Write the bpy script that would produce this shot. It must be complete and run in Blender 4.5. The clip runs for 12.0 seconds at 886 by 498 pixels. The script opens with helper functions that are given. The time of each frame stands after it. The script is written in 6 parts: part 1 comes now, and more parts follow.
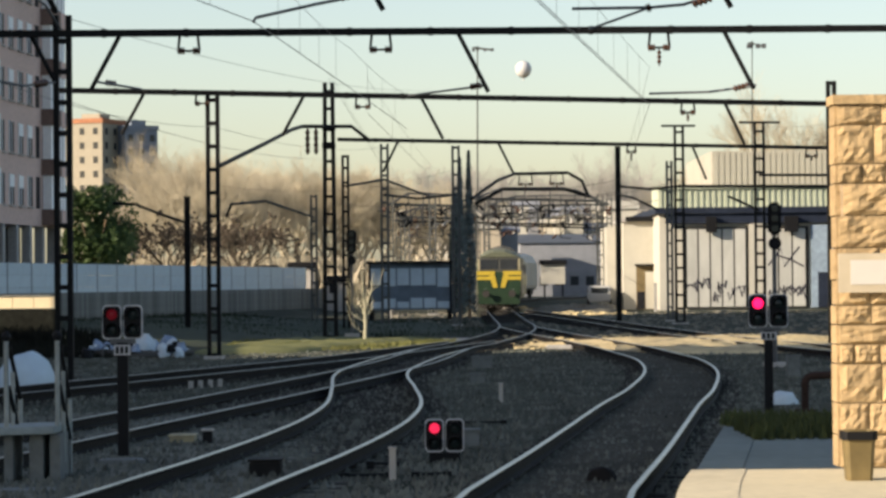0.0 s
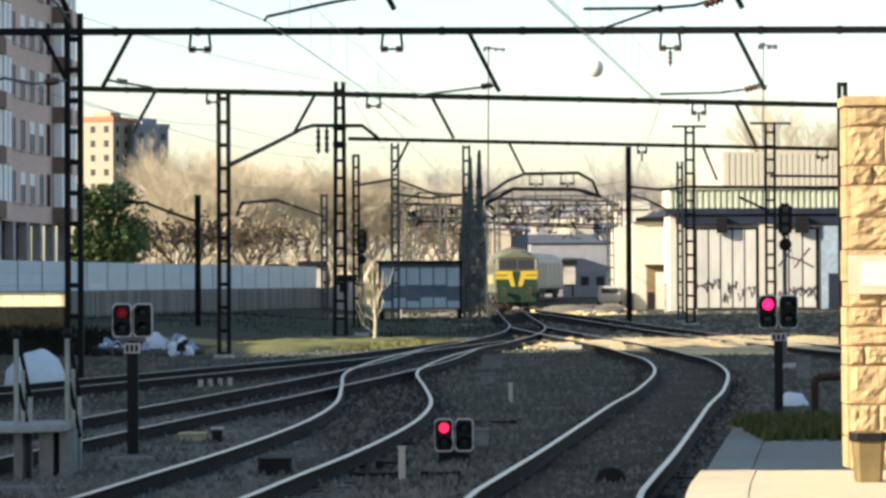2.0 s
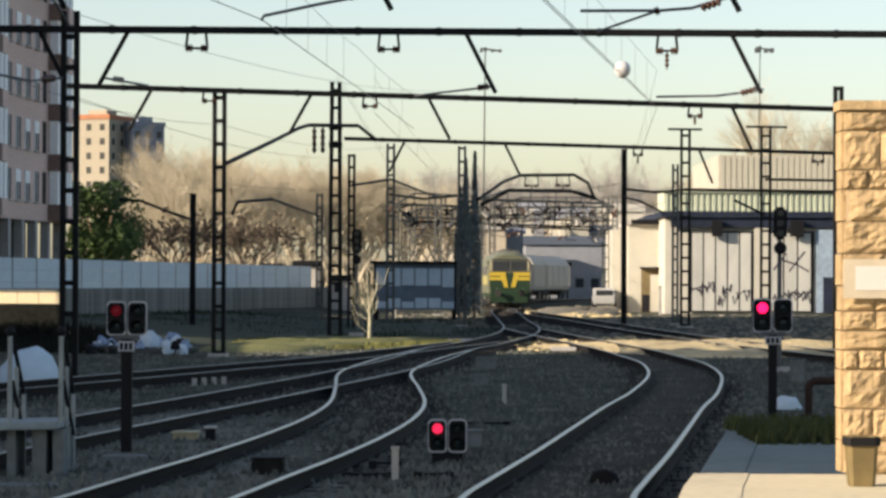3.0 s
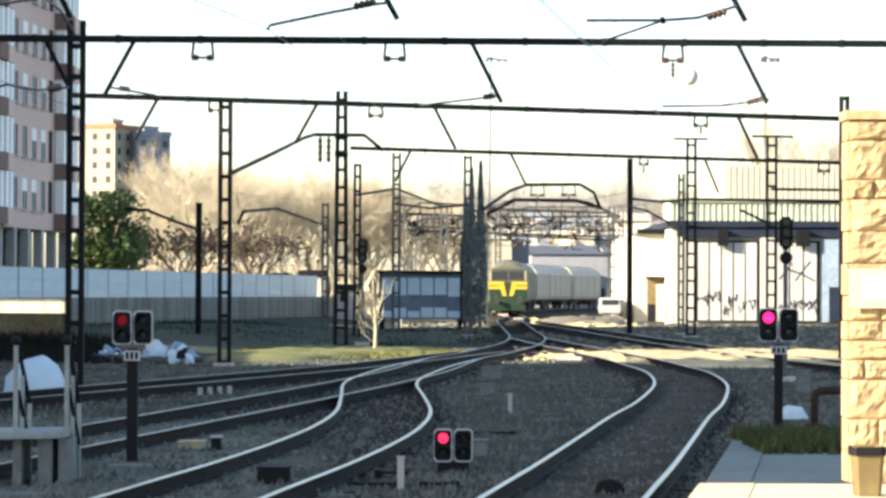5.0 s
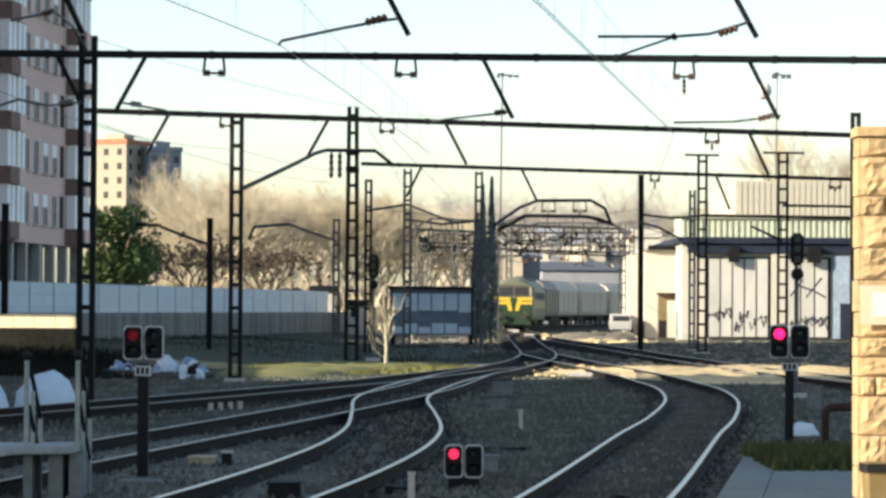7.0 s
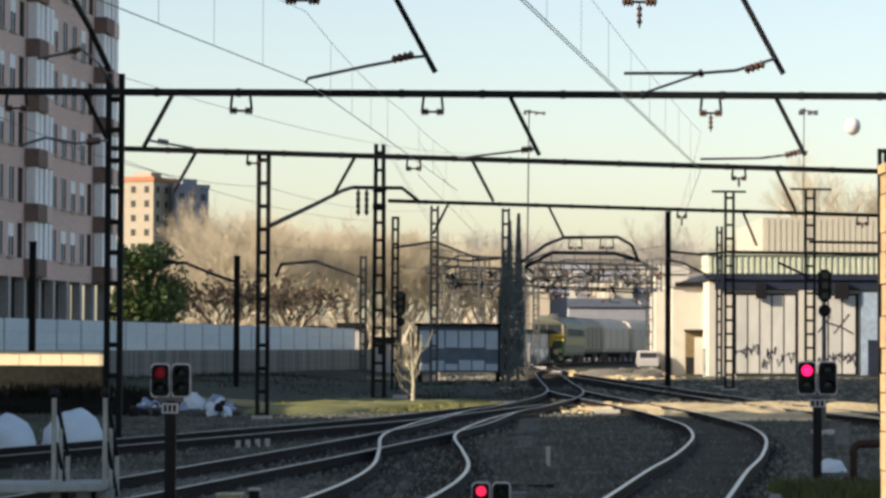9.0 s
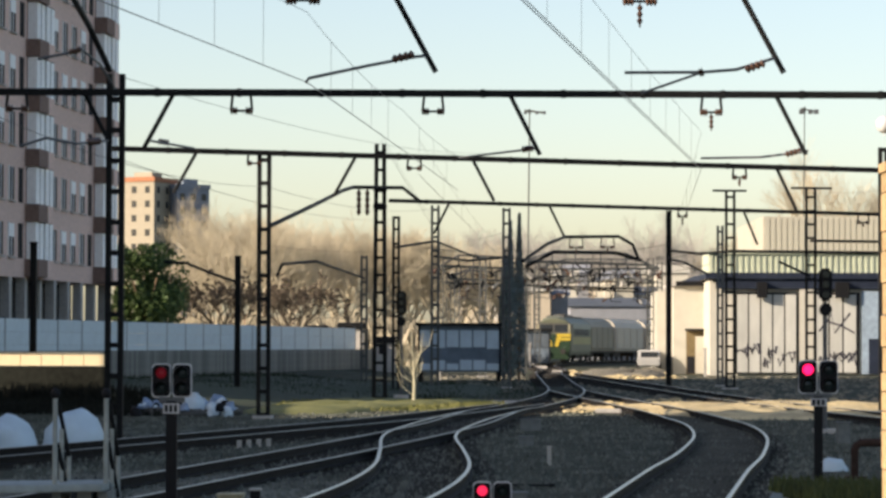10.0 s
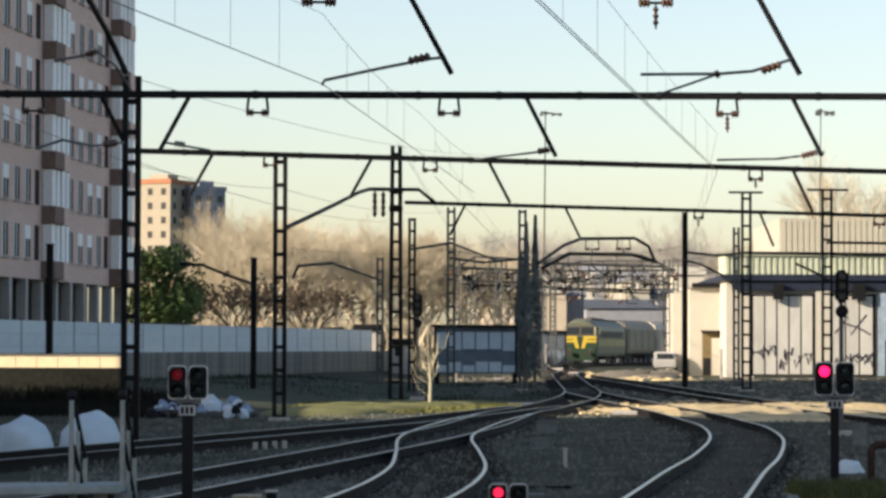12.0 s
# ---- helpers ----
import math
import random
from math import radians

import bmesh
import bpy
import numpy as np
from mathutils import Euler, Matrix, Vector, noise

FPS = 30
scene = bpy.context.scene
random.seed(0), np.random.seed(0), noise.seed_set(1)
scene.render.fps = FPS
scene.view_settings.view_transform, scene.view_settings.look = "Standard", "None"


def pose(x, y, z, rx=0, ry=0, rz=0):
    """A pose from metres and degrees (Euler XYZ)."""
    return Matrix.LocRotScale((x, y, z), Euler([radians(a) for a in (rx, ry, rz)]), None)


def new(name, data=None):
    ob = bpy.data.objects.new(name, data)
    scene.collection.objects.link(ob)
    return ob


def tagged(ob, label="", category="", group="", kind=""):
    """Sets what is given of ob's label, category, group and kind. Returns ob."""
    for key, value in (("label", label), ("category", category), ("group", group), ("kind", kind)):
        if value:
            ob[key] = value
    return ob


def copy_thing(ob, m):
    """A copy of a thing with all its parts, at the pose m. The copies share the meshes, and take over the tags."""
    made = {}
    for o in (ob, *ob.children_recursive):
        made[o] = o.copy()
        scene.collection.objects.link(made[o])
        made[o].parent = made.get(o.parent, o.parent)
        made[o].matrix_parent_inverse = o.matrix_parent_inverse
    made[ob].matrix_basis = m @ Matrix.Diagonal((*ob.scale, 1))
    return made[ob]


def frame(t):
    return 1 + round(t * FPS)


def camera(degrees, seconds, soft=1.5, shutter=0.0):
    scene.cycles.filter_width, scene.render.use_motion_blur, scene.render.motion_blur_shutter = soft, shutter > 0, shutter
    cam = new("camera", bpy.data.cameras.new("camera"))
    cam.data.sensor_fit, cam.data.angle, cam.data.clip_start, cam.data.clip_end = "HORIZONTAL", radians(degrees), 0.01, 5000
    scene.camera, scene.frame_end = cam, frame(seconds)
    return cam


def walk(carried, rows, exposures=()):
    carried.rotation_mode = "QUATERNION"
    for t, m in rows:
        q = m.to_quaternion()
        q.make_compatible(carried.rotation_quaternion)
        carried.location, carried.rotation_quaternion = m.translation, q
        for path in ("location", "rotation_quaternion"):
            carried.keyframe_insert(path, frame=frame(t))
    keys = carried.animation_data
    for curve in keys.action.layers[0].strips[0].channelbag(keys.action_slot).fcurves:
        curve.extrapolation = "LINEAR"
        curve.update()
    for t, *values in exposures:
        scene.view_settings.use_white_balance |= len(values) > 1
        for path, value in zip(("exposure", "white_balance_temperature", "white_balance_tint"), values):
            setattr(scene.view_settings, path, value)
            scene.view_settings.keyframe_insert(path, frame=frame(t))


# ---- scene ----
EYE = (0.0, 0.0, 2.1)
cam = camera(17.8, 12.0, soft=2.9)

# seconds, turn to the left, tilt upwards and lean, in degrees
PATH = [
    (0, 0.0, 0.6752, -0.5),
    (0.5, -0.0051, 0.6748, -0.2101),
    (1, 0.0969, 0.6997, -0.2296),
    (1.5, 0.2836, 0.7247, -0.208),
    (2, 0.2082, 0.6693, -0.2545),
    (2.5, 0.1305, 0.7314, 0.1253),
    (3, 0.1074, 0.6841, 0.2389),
    (5, 0.2262, 0.8754, 0.2667),
    (5.5, 0.2377, 0.9702, 0.3261),
    (6, 0.2944, 0.9797, 0.4595),
    (6.5, 0.3489, 1.132, 0.3644),
    (7, 0.4493, 1.1938, 0.375),
    (9, 0.9988, 1.9405, 0.2866),
    (9.5, 1.0429, 1.9721, 0.246),
    (10, 1.0137, 1.9331, 0.1844),
    (10.5, 1.059, 1.9372, 0.1854),
    (11, 1.1487, 2.0203, 0.1819),
    (11.5, 1.2402, 1.9939, 0.1935),
    (12, 1.3375, 1.9695, 0.1747),
]
EXPOSURES = [(t, 1.02 + stops, kelvin, tint) for t, stops, kelvin, tint in (
    (0, -0.03, 6800, 13), (0.7, 0.02, 6800, 13), (1.1, 0.7, 6680, 12), (1.5, 1.02, 6540, 11), (2.0, 0.45, 6680, 12), (2.5, 0.05, 6780, 14), (3.2, 0.03, 6780, 14), (4.8, 0.97, 6510, 11),
    (5.5, 1.02, 6510, 11), (6.0, 0.97, 6510, 11), (6.5, 0.57, 6530, 11), (7.0, 0.47, 6550, 11), (9.0, 0.1, 6800, 15), (12, 0.12, 6820, 15))]
walk(cam, [(t, Matrix.Translation(EYE) @ pose(0, 0, 0, 0, 0, turn) @ pose(0, 0, 0, 90 + tilt) @ pose(0, 0, 0, 0, 0, lean))
           for t, turn, tilt, lean in PATH], EXPOSURES)

# ---- daylight: a low sun behind and to the left ----
SUN_AZIMUTH, SUN_HEIGHT = 65, 23          # degrees: the light travels this far to the right of the line of view
world = bpy.data.worlds.new("sky")
scene.world = world
world.use_nodes = True
wn = world.node_tree
sky = wn.nodes.new("ShaderNodeTexSky")
sky.sky_type, sky.sun_disc = "NISHITA", False
sky.sun_elevation, sky.sun_rotation = radians(SUN_HEIGHT), radians(180 + SUN_AZIMUTH)
sky.air_density, sky.dust_density, sky.ozone_density = 1.0, 1.3, 0.8
wn.links.new(sky.outputs[0], wn.nodes["Background"].inputs[0])
wn.nodes["Background"].inputs[1].default_value = 0.095
sun_data = bpy.data.lights.new("sun", "SUN")
sun_data.energy, sun_data.angle, sun_data.color = 4.5, radians(0.6), (1.0, 0.89, 0.72)
sun_lamp = new("sun", sun_data)
sun_way = Vector((math.sin(radians(SUN_AZIMUTH)), math.cos(radians(SUN_AZIMUTH)), -math.tan(radians(SUN_HEIGHT))))
sun_lamp.matrix_basis = Matrix.Translation((-60, -60, 60)) @ sun_way.to_track_quat("-Z", "Y").to_matrix().to_4x4()


# ---- materials ----
def mat(name, colour, rough=0.8, metal=0.0, vary=0.25, grain=6.0, patch=0.4, bump=0.2, per_object=0.0, glow=None, stretch=(1, 1, 1), tint=None, bump_size=None, shine=0.3):
    """A surface whose colour varies in grain and in larger patches."""
    m = bpy.data.materials.new(name)
    m.use_nodes = True
    n, l = m.node_tree.nodes, m.node_tree.links
    b = n["Principled BSDF"]
    b.inputs["Roughness"].default_value, b.inputs["Metallic"].default_value = rough, metal
    b.inputs["Specular IOR Level"].default_value = shine
    tc = n.new("ShaderNodeTexCoord")
    mp = n.new("ShaderNodeMapping")
    mp.inputs["Scale"].default_value = stretch
    l.new(tc.outputs["Object"], mp.inputs["Vector"])
    fine, wide = n.new("ShaderNodeTexNoise"), n.new("ShaderNodeTexNoise")
    for node, scale in ((fine, grain), (wide, patch)):
        node.inputs["Scale"].default_value = scale
        node.inputs["Detail"].default_value = 4
        l.new(mp.outputs[0], node.inputs["Vector"])
    both = n.new("ShaderNodeMath")
    both.operation = "ADD"
    l.new(fine.outputs[0], both.inputs[0])
    l.new(wide.outputs[0], both.inputs[1])
    last = both.outputs[0]
    if per_object:
        info = n.new("ShaderNodeObjectInfo")
        mul = n.new("ShaderNodeMath")
        mul.operation = "MULTIPLY_ADD"
        mul.inputs[1].default_value = per_object
        l.new(info.outputs["Random"], mul.inputs[0])
        l.new(last, mul.inputs[2])
        last = mul.outputs[0]
    ramp = n.new("ShaderNodeMapRange")
    ramp.inputs["From Min"].default_value, ramp.inputs["From Max"].default_value = 0.6, 1.4 + per_object
    l.new(last, ramp.inputs["Value"])
    mix = n.new("ShaderNodeMix")
    mix.data_type = "RGBA"
    lo = [c * (1 - vary) for c in colour]
    hi = [min(1, c * (1 + vary)) for c in colour] if tint is None else list(tint)
    mix.inputs[6].default_value, mix.inputs[7].default_value = (*lo, 1), (*hi, 1)
    l.new(ramp.outputs[0], mix.inputs[0])
    l.new(mix.outputs[2], b.inputs["Base Color"])
    if bump:
        bp = n.new("ShaderNodeBump")
        bp.inputs["Strength"].default_value = bump
        bp.inputs["Distance"].default_value = 0.05 if bump_size is None else bump_size
        l.new(fine.outputs[0], bp.inputs["Height"])
        l.new(bp.outputs[0], b.inputs["Normal"])
    if glow:
        b.inputs["Emission Color"].default_value = (*glow[:3], 1)
        b.inputs["Emission Strength"].default_value = glow[3]
    return m


M = {
    "ballast": mat("ballast", (0.056, 0.060, 0.045), 0.95, vary=0.75, grain=9, patch=0.35, bump=0.9, bump_size=0.06, shine=0.05),
    "stone_chip": mat("stone_chip", (0.118, 0.123, 0.105), 0.95, vary=0.7, grain=3, patch=0.7, bump=0.3, shine=0.05),
    "sleeper": mat("sleeper", (0.045, 0.042, 0.038), 0.9, vary=0.4, grain=8, patch=1, shine=0.05),
    "rail_side": mat("rail_side", (0.014, 0.012, 0.011), 0.75, vary=0.4, grain=12, patch=0.6, shine=0.08),
    "rail_top": mat("rail_top", (0.53, 0.48, 0.40), 0.35, 1.0, vary=0.12, grain=3, patch=0.2, bump=0.02),
    "rail_dull": mat("rail_dull", (0.26, 0.235, 0.205), 0.4, 1.0, vary=0.3, grain=3, patch=0.2, bump=0.02),
    "sand": mat("sand", (0.46, 0.365, 0.20), 0.95, vary=0.6, grain=2.5, patch=0.6, bump=0.8),
    "rubble": mat("rubble", (0.17, 0.155, 0.12), 0.95, vary=0.6, grain=3, patch=5, bump=0.4, shine=0.1),
    "weed": mat("weed", (0.048, 0.062, 0.020), 0.8, vary=0.5, grain=4, patch=0.8, bump=0),
    "earth": mat("earth", (0.048, 0.046, 0.038), 0.95, vary=0.45, grain=2, patch=0.08, bump=0.5),
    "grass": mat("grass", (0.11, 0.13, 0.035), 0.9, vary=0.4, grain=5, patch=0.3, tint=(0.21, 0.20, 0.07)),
    # near-black with shade put into it, for the bank and the wall foot
    "shaded_growth": mat("shaded_growth", (0.020, 0.021, 0.017), 0.95, vary=0.5, grain=5, patch=0.4, shine=0.05),
    # grass of the verge, with the buildings' shade put into its colour
    "shaded_grass": mat("shaded_grass", (0.023, 0.033, 0.015), 0.9, vary=0.5, grain=5, patch=0.2),
    "iron": mat("iron", (0.012, 0.012, 0.012), 0.65, 0.0, vary=0.4, grain=8, patch=0.8, bump=0.1, shine=0.1),
    "galvanised": mat("galvanised", (0.10, 0.105, 0.11), 0.55, 0.4, vary=0.3, grain=8, patch=0.8, bump=0.1),
    "wire": mat("wire", (0.10, 0.09, 0.085), 0.5, 0.5, vary=0.2, bump=0),
    "insulator": mat("insulator", (0.09, 0.05, 0.035), 0.25, vary=0.2, bump=0),
    "concrete": mat("concrete", (0.40, 0.38, 0.35), 0.9, vary=0.25, grain=7, patch=0.7, bump=0.3),
    # these two creams carry the sunlit tone of the near platform
    "kerb_slab": mat("kerb_slab", (0.49, 0.43, 0.30), 0.9, vary=0.22, grain=7, patch=0.9, bump=0.3, per_object=0.3),
    "platform": mat("platform", (0.53, 0.46, 0.31), 0.85, vary=0.16, grain=10, patch=0.8, bump=0.15),
    "ashlar": mat("ashlar", (0.37, 0.262, 0.138), 0.9, vary=0.38, grain=14, patch=3.5, bump=0.8, per_object=0.35, bump_size=0.03),
    "mortar": mat("mortar", (0.42, 0.33, 0.22), 0.95, vary=0.2, grain=14, patch=2),
    "sign_white": mat("sign_white", (0.40, 0.38, 0.34), 0.6, vary=0.06, grain=3, patch=1.5, bump=0.03),
    "brick": mat("brick", (0.66, 0.475, 0.40), 0.9, vary=0.2, grain=4, patch=0.15, bump=0.2),
    "brick_dark": mat("brick_dark", (0.20, 0.135, 0.11), 0.9, vary=0.25, grain=4, patch=0.3, bump=0.2),
    "blind": mat("blind", (0.92, 0.90, 0.87), 0.7, vary=0.12, grain=4, patch=0.5, bump=0.1, per_object=0.3),
    "glass_dark": mat("glass_dark", (0.03, 0.035, 0.04), 0.12, vary=0.3, grain=2, patch=0.4, bump=0),
    "cream_render": mat("cream_render", (0.42, 0.365, 0.28), 0.9, vary=0.12, grain=1, patch=0.08, bump=0.05),
    "terracotta": mat("terracotta", (0.34, 0.15, 0.08), 0.9, vary=0.3, grain=2, patch=0.3),
    # near-black without gloss: the shade inside panes and openings is in the colour
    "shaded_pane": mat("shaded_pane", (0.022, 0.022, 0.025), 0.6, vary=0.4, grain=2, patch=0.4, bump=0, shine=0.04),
    "grey_render": mat("grey_render", (0.22, 0.23, 0.25), 0.9, vary=0.2, grain=1, patch=0.1, bump=0.05),
    "white_render": mat("white_render", (0.47, 0.445, 0.375), 0.85, vary=0.08, grain=1.5, patch=0.2, bump=0.1),
    "panel_white": mat("panel_white", (0.56, 0.64, 0.66), 0.7, vary=0.12, grain=3, patch=0.3, bump=0.05, per_object=0.3),
    "boards": mat("boards", (0.185, 0.185, 0.165), 0.9, vary=0.6, grain=3, patch=0.3, bump=0.2, per_object=0.6),
    "roof_green": mat("roof_green", (0.43, 0.46, 0.35), 0.6, vary=0.25, grain=2, patch=0.3, bump=0.1),
    "blue_paint": mat("blue_paint", (0.26, 0.33, 0.40), 0.5, vary=0.3, grain=3, patch=0.4, bump=0.05),
    "door_white": mat("door_white", (0.43, 0.425, 0.385), 0.6, per_object=0.35, vary=0.25, grain=2, patch=0.4, bump=0.08, stretch=(1, 1, 0.3)),
    "black": mat("black", (0.012, 0.012, 0.013), 0.6, vary=0.3, bump=0.05, shine=0.1),
    "signal_face": mat("signal_face", (0.45, 0.45, 0.45), 0.6, vary=0.15, bump=0.05),
    "red_lamp": mat("red_lamp", (0.5, 0.02, 0.05), 0.3, vary=0.1, bump=0, glow=(1.0, 0.03, 0.10, 0.55)),
    "red_lamp_bright": mat("red_lamp_bright", (0.5, 0.02, 0.08), 0.3, vary=0.1, bump=0, glow=(1.0, 0.01, 0.09, 1.6)),
    "red_lamp_dim": mat("red_lamp_dim", (0.07, 0.006, 0.012), 0.3, vary=0.1, bump=0, glow=(1.0, 0.04, 0.08, 0.03)),
    "lens": mat("lens", (0.02, 0.03, 0.03), 0.15, vary=0.2, bump=0),
    "bark": mat("bark", (0.20, 0.14, 0.09), 0.95, vary=0.35, grain=6, patch=0.6, bump=0.3),
    "twig": mat("twig", (0.44, 0.385, 0.28), 0.9, vary=0.3, grain=1.2, patch=0.15, bump=0, per_object=0.4),
    # twig colour greyed to stand for haze over the far wood
    "haze_twig": mat("haze_twig", (0.33, 0.31, 0.28), 0.9, vary=0.2, grain=1.2, patch=0.15, bump=0, per_object=0.4),
    "pale_twig": mat("pale_twig", (0.40, 0.37, 0.26), 0.9, vary=0.25, grain=3, patch=0.4, bump=0),
    "dark_twig": mat("dark_twig", (0.07, 0.055, 0.04), 0.9, vary=0.4, grain=3, patch=0.4, bump=0),
    "leaf": mat("leaf", (0.055, 0.09, 0.026), 0.6, vary=0.5, grain=3, patch=0.5, bump=0),
    "cypress": mat("cypress", (0.15, 0.18, 0.17), 0.8, vary=0.5, grain=4, patch=0.6, bump=0),
    "loco_yellow": mat("loco_yellow", (0.47, 0.34, 0.04), 0.45, vary=0.12, grain=3, patch=0.8, bump=0.03),
    "loco_green": mat("loco_green", (0.016, 0.036, 0.018), 0.5, vary=0.2, grain=3, patch=0.5, bump=0.03),
    "loco_grey": mat("loco_grey", (0.11, 0.118, 0.08), 0.5, vary=0.2, grain=3, patch=0.5, bump=0.03),
    "loco_cream": mat("loco_cream", (0.36, 0.325, 0.21), 0.5, vary=0.15, grain=3, patch=0.6, bump=0.03),
    "loco_band": mat("loco_band", (0.30, 0.27, 0.11), 0.5, vary=0.2, grain=3, patch=0.6, bump=0.03),
    "loco_roof": mat("loco_roof", (0.10, 0.10, 0.09), 0.7, vary=0.3, grain=3, patch=0.5),
    "wagon_tan": mat("wagon_tan", (0.27, 0.24, 0.18), 0.6, vary=0.2, grain=2, patch=0.4, bump=0.05, stretch=(1, 1, 0.4)),
    "wagon": mat("wagon", (0.54, 0.48, 0.39), 0.6, vary=0.2, grain=2, patch=0.4, bump=0.05, stretch=(1, 1, 0.4), per_object=0.5),
    "bogie": mat("bogie", (0.035, 0.032, 0.03), 0.8, vary=0.3),
    "steel": mat("steel", (0.45, 0.44, 0.43), 0.4, 0.9, vary=0.1, bump=0),
    "car_white": mat("car_white", (0.36, 0.36, 0.35), 0.3, vary=0.04, bump=0),
    "tyre": mat("tyre", (0.02, 0.02, 0.02), 0.9, vary=0.2),
    "tarp": mat("tarp", (0.50, 0.595, 0.65), 0.7, vary=0.1, grain=3, patch=0.6, bump=0.3),
    "debris_blue": mat("debris_blue", (0.22, 0.30, 0.42), 0.7, vary=0.5, grain=4, patch=0.9),
    "balloon": mat("balloon", (0.54, 0.54, 0.53), 0.45, vary=0.03, bump=0),
    "bin": mat("bin", (0.15, 0.11, 0.045), 0.6, vary=0.3, grain=6, patch=2),
    "yellow_box": mat("yellow_box", (0.34, 0.295, 0.18), 0.7, vary=0.25, grain=5, patch=2),
    "niche": mat("niche", (0.16, 0.12, 0.06), 0.8, vary=0.3, grain=2, patch=0.6),
    "cream_lit": mat("cream_lit", (0.80, 0.66, 0.42), 0.8, vary=0.1, grain=3, patch=0.5, bump=0.05),
    "navy": mat("navy", (0.018, 0.024, 0.04), 0.6, vary=0.3, grain=2, patch=0.4, shine=0.15),
    "rail_paint": mat("rail_paint", (0.26, 0.285, 0.27), 0.6, vary=0.25, grain=9, patch=2, bump=0.05),
    "slab_top": mat("slab_top", (0.29, 0.33, 0.325), 0.9, vary=0.25, grain=7, patch=0.8, bump=0.2),
    "slab_grey": mat("slab_grey", (0.15, 0.162, 0.155), 0.9, vary=0.3, grain=7, patch=0.8, bump=0.3),
    "shelter_dark": mat("shelter_dark", (0.085, 0.105, 0.125), 0.7, vary=0.3, grain=2, patch=0.4),
    "shelter_blue": mat("shelter_blue", (0.13, 0.165, 0.20), 0.7, vary=0.3, grain=2, patch=0.4),
    "clad_beige": mat("clad_beige", (0.36, 0.34, 0.28), 0.7, vary=0.15, grain=2, patch=0.3, bump=0.05),
    "tower_cream": mat("tower_cream", (0.315, 0.28, 0.215), 0.9, vary=0.12, grain=1, patch=0.08, bump=0.05),
    "gravel": mat("gravel", (0.152, 0.150, 0.122), 0.95, vary=0.6, grain=9, patch=0.5, bump=0.9, bump_size=0.06, shine=0.05),
    "plate_white": mat("plate_white", (0.56, 0.53, 0.48), 0.6, vary=0.06, grain=3, patch=1.5, bump=0.03),
    "plate_cream": mat("plate_cream", (0.47, 0.40, 0.29), 0.7, vary=0.12, grain=5, patch=1.5, bump=0.1),
    # blue-grey of the ramp: shade beyond the sunlit part is in the colour
    "ramp_slab": mat("ramp_slab", (0.165, 0.195, 0.18), 0.9, vary=0.25, grain=7, patch=0.9, bump=0.3, per_object=0.3),
    "track_bed": mat("track_bed", (0.060, 0.056, 0.044), 0.95, vary=0.6, grain=9, patch=0.5, bump=0.8, shine=0.05),
    # iron made paler to put the haze of distance into its colour
    "haze_iron": mat("haze_iron", (0.095, 0.098, 0.092), 0.7, vary=0.3, grain=6, patch=0.6, bump=0.05, shine=0.1),
    # blue-grey with the shade of the second tower mixed in
    "tower_shade": mat("tower_shade", (0.17, 0.20, 0.245), 0.85, vary=0.2, grain=1, patch=0.1, bump=0.05),
    "rust_pipe": mat("rust_pipe", (0.045, 0.028, 0.022), 0.8, vary=0.4, grain=9, patch=2, shine=0.1),
    "graffiti": mat("graffiti", (0.035, 0.033, 0.045), 0.7, vary=0.4, grain=3, patch=1, bump=0),
}


# ---- building helpers ----
def box(bm, x0, x1, y0, y1, z0, z1):
    v = [bm.verts.new((x, y, z)) for z in (z0, z1) for x, y in ((x0, y0), (x1, y0), (x1, y1), (x0, y1))]
    for f in ((3, 2, 1, 0), (4, 5, 6, 7), (0, 1, 5, 4), (1, 2, 6, 5), (2, 3, 7, 6), (3, 0, 4, 7)):
        bm.faces.new([v[i] for i in f])


def bar(bm, p, q, w, h=None, sides=4, taper=1.0):
    """A straight bar from p to q: square (w by h) or round (sides > 4, w across)."""
    p, q = Vector(p), Vector(q)
    way = q - p
    if way.length < 1e-6:
        return
    way.normalize()
    side = way.cross(Vector((0, 0, 1)))
    if side.length < 1e-3:
        side = Vector((1, 0, 0))
    side.normalize()
    up = side.cross(way)
    h = w if h is None else h
    rings = []
    for c, k in ((p, 1.0), (q, taper)):
        ring = []
        for i in range(sides):
            a = 2 * math.pi * (i + 0.5) / sides
            g = 1 / math.cos(math.pi / 4) if sides == 4 else 1
            ring.append(bm.verts.new(c + side * (math.cos(a) * w / 2 * g * k) + up * (math.sin(a) * h / 2 * g * k)))
        rings.append(ring)
    for i in range(sides):
        j = (i + 1) % sides
        bm.faces.new((rings[0][i], rings[0][j], rings[1][j], rings[1][i]))
    if sides > 2:
        bm.faces.new(rings[0][::-1])
        bm.faces.new(rings[1])


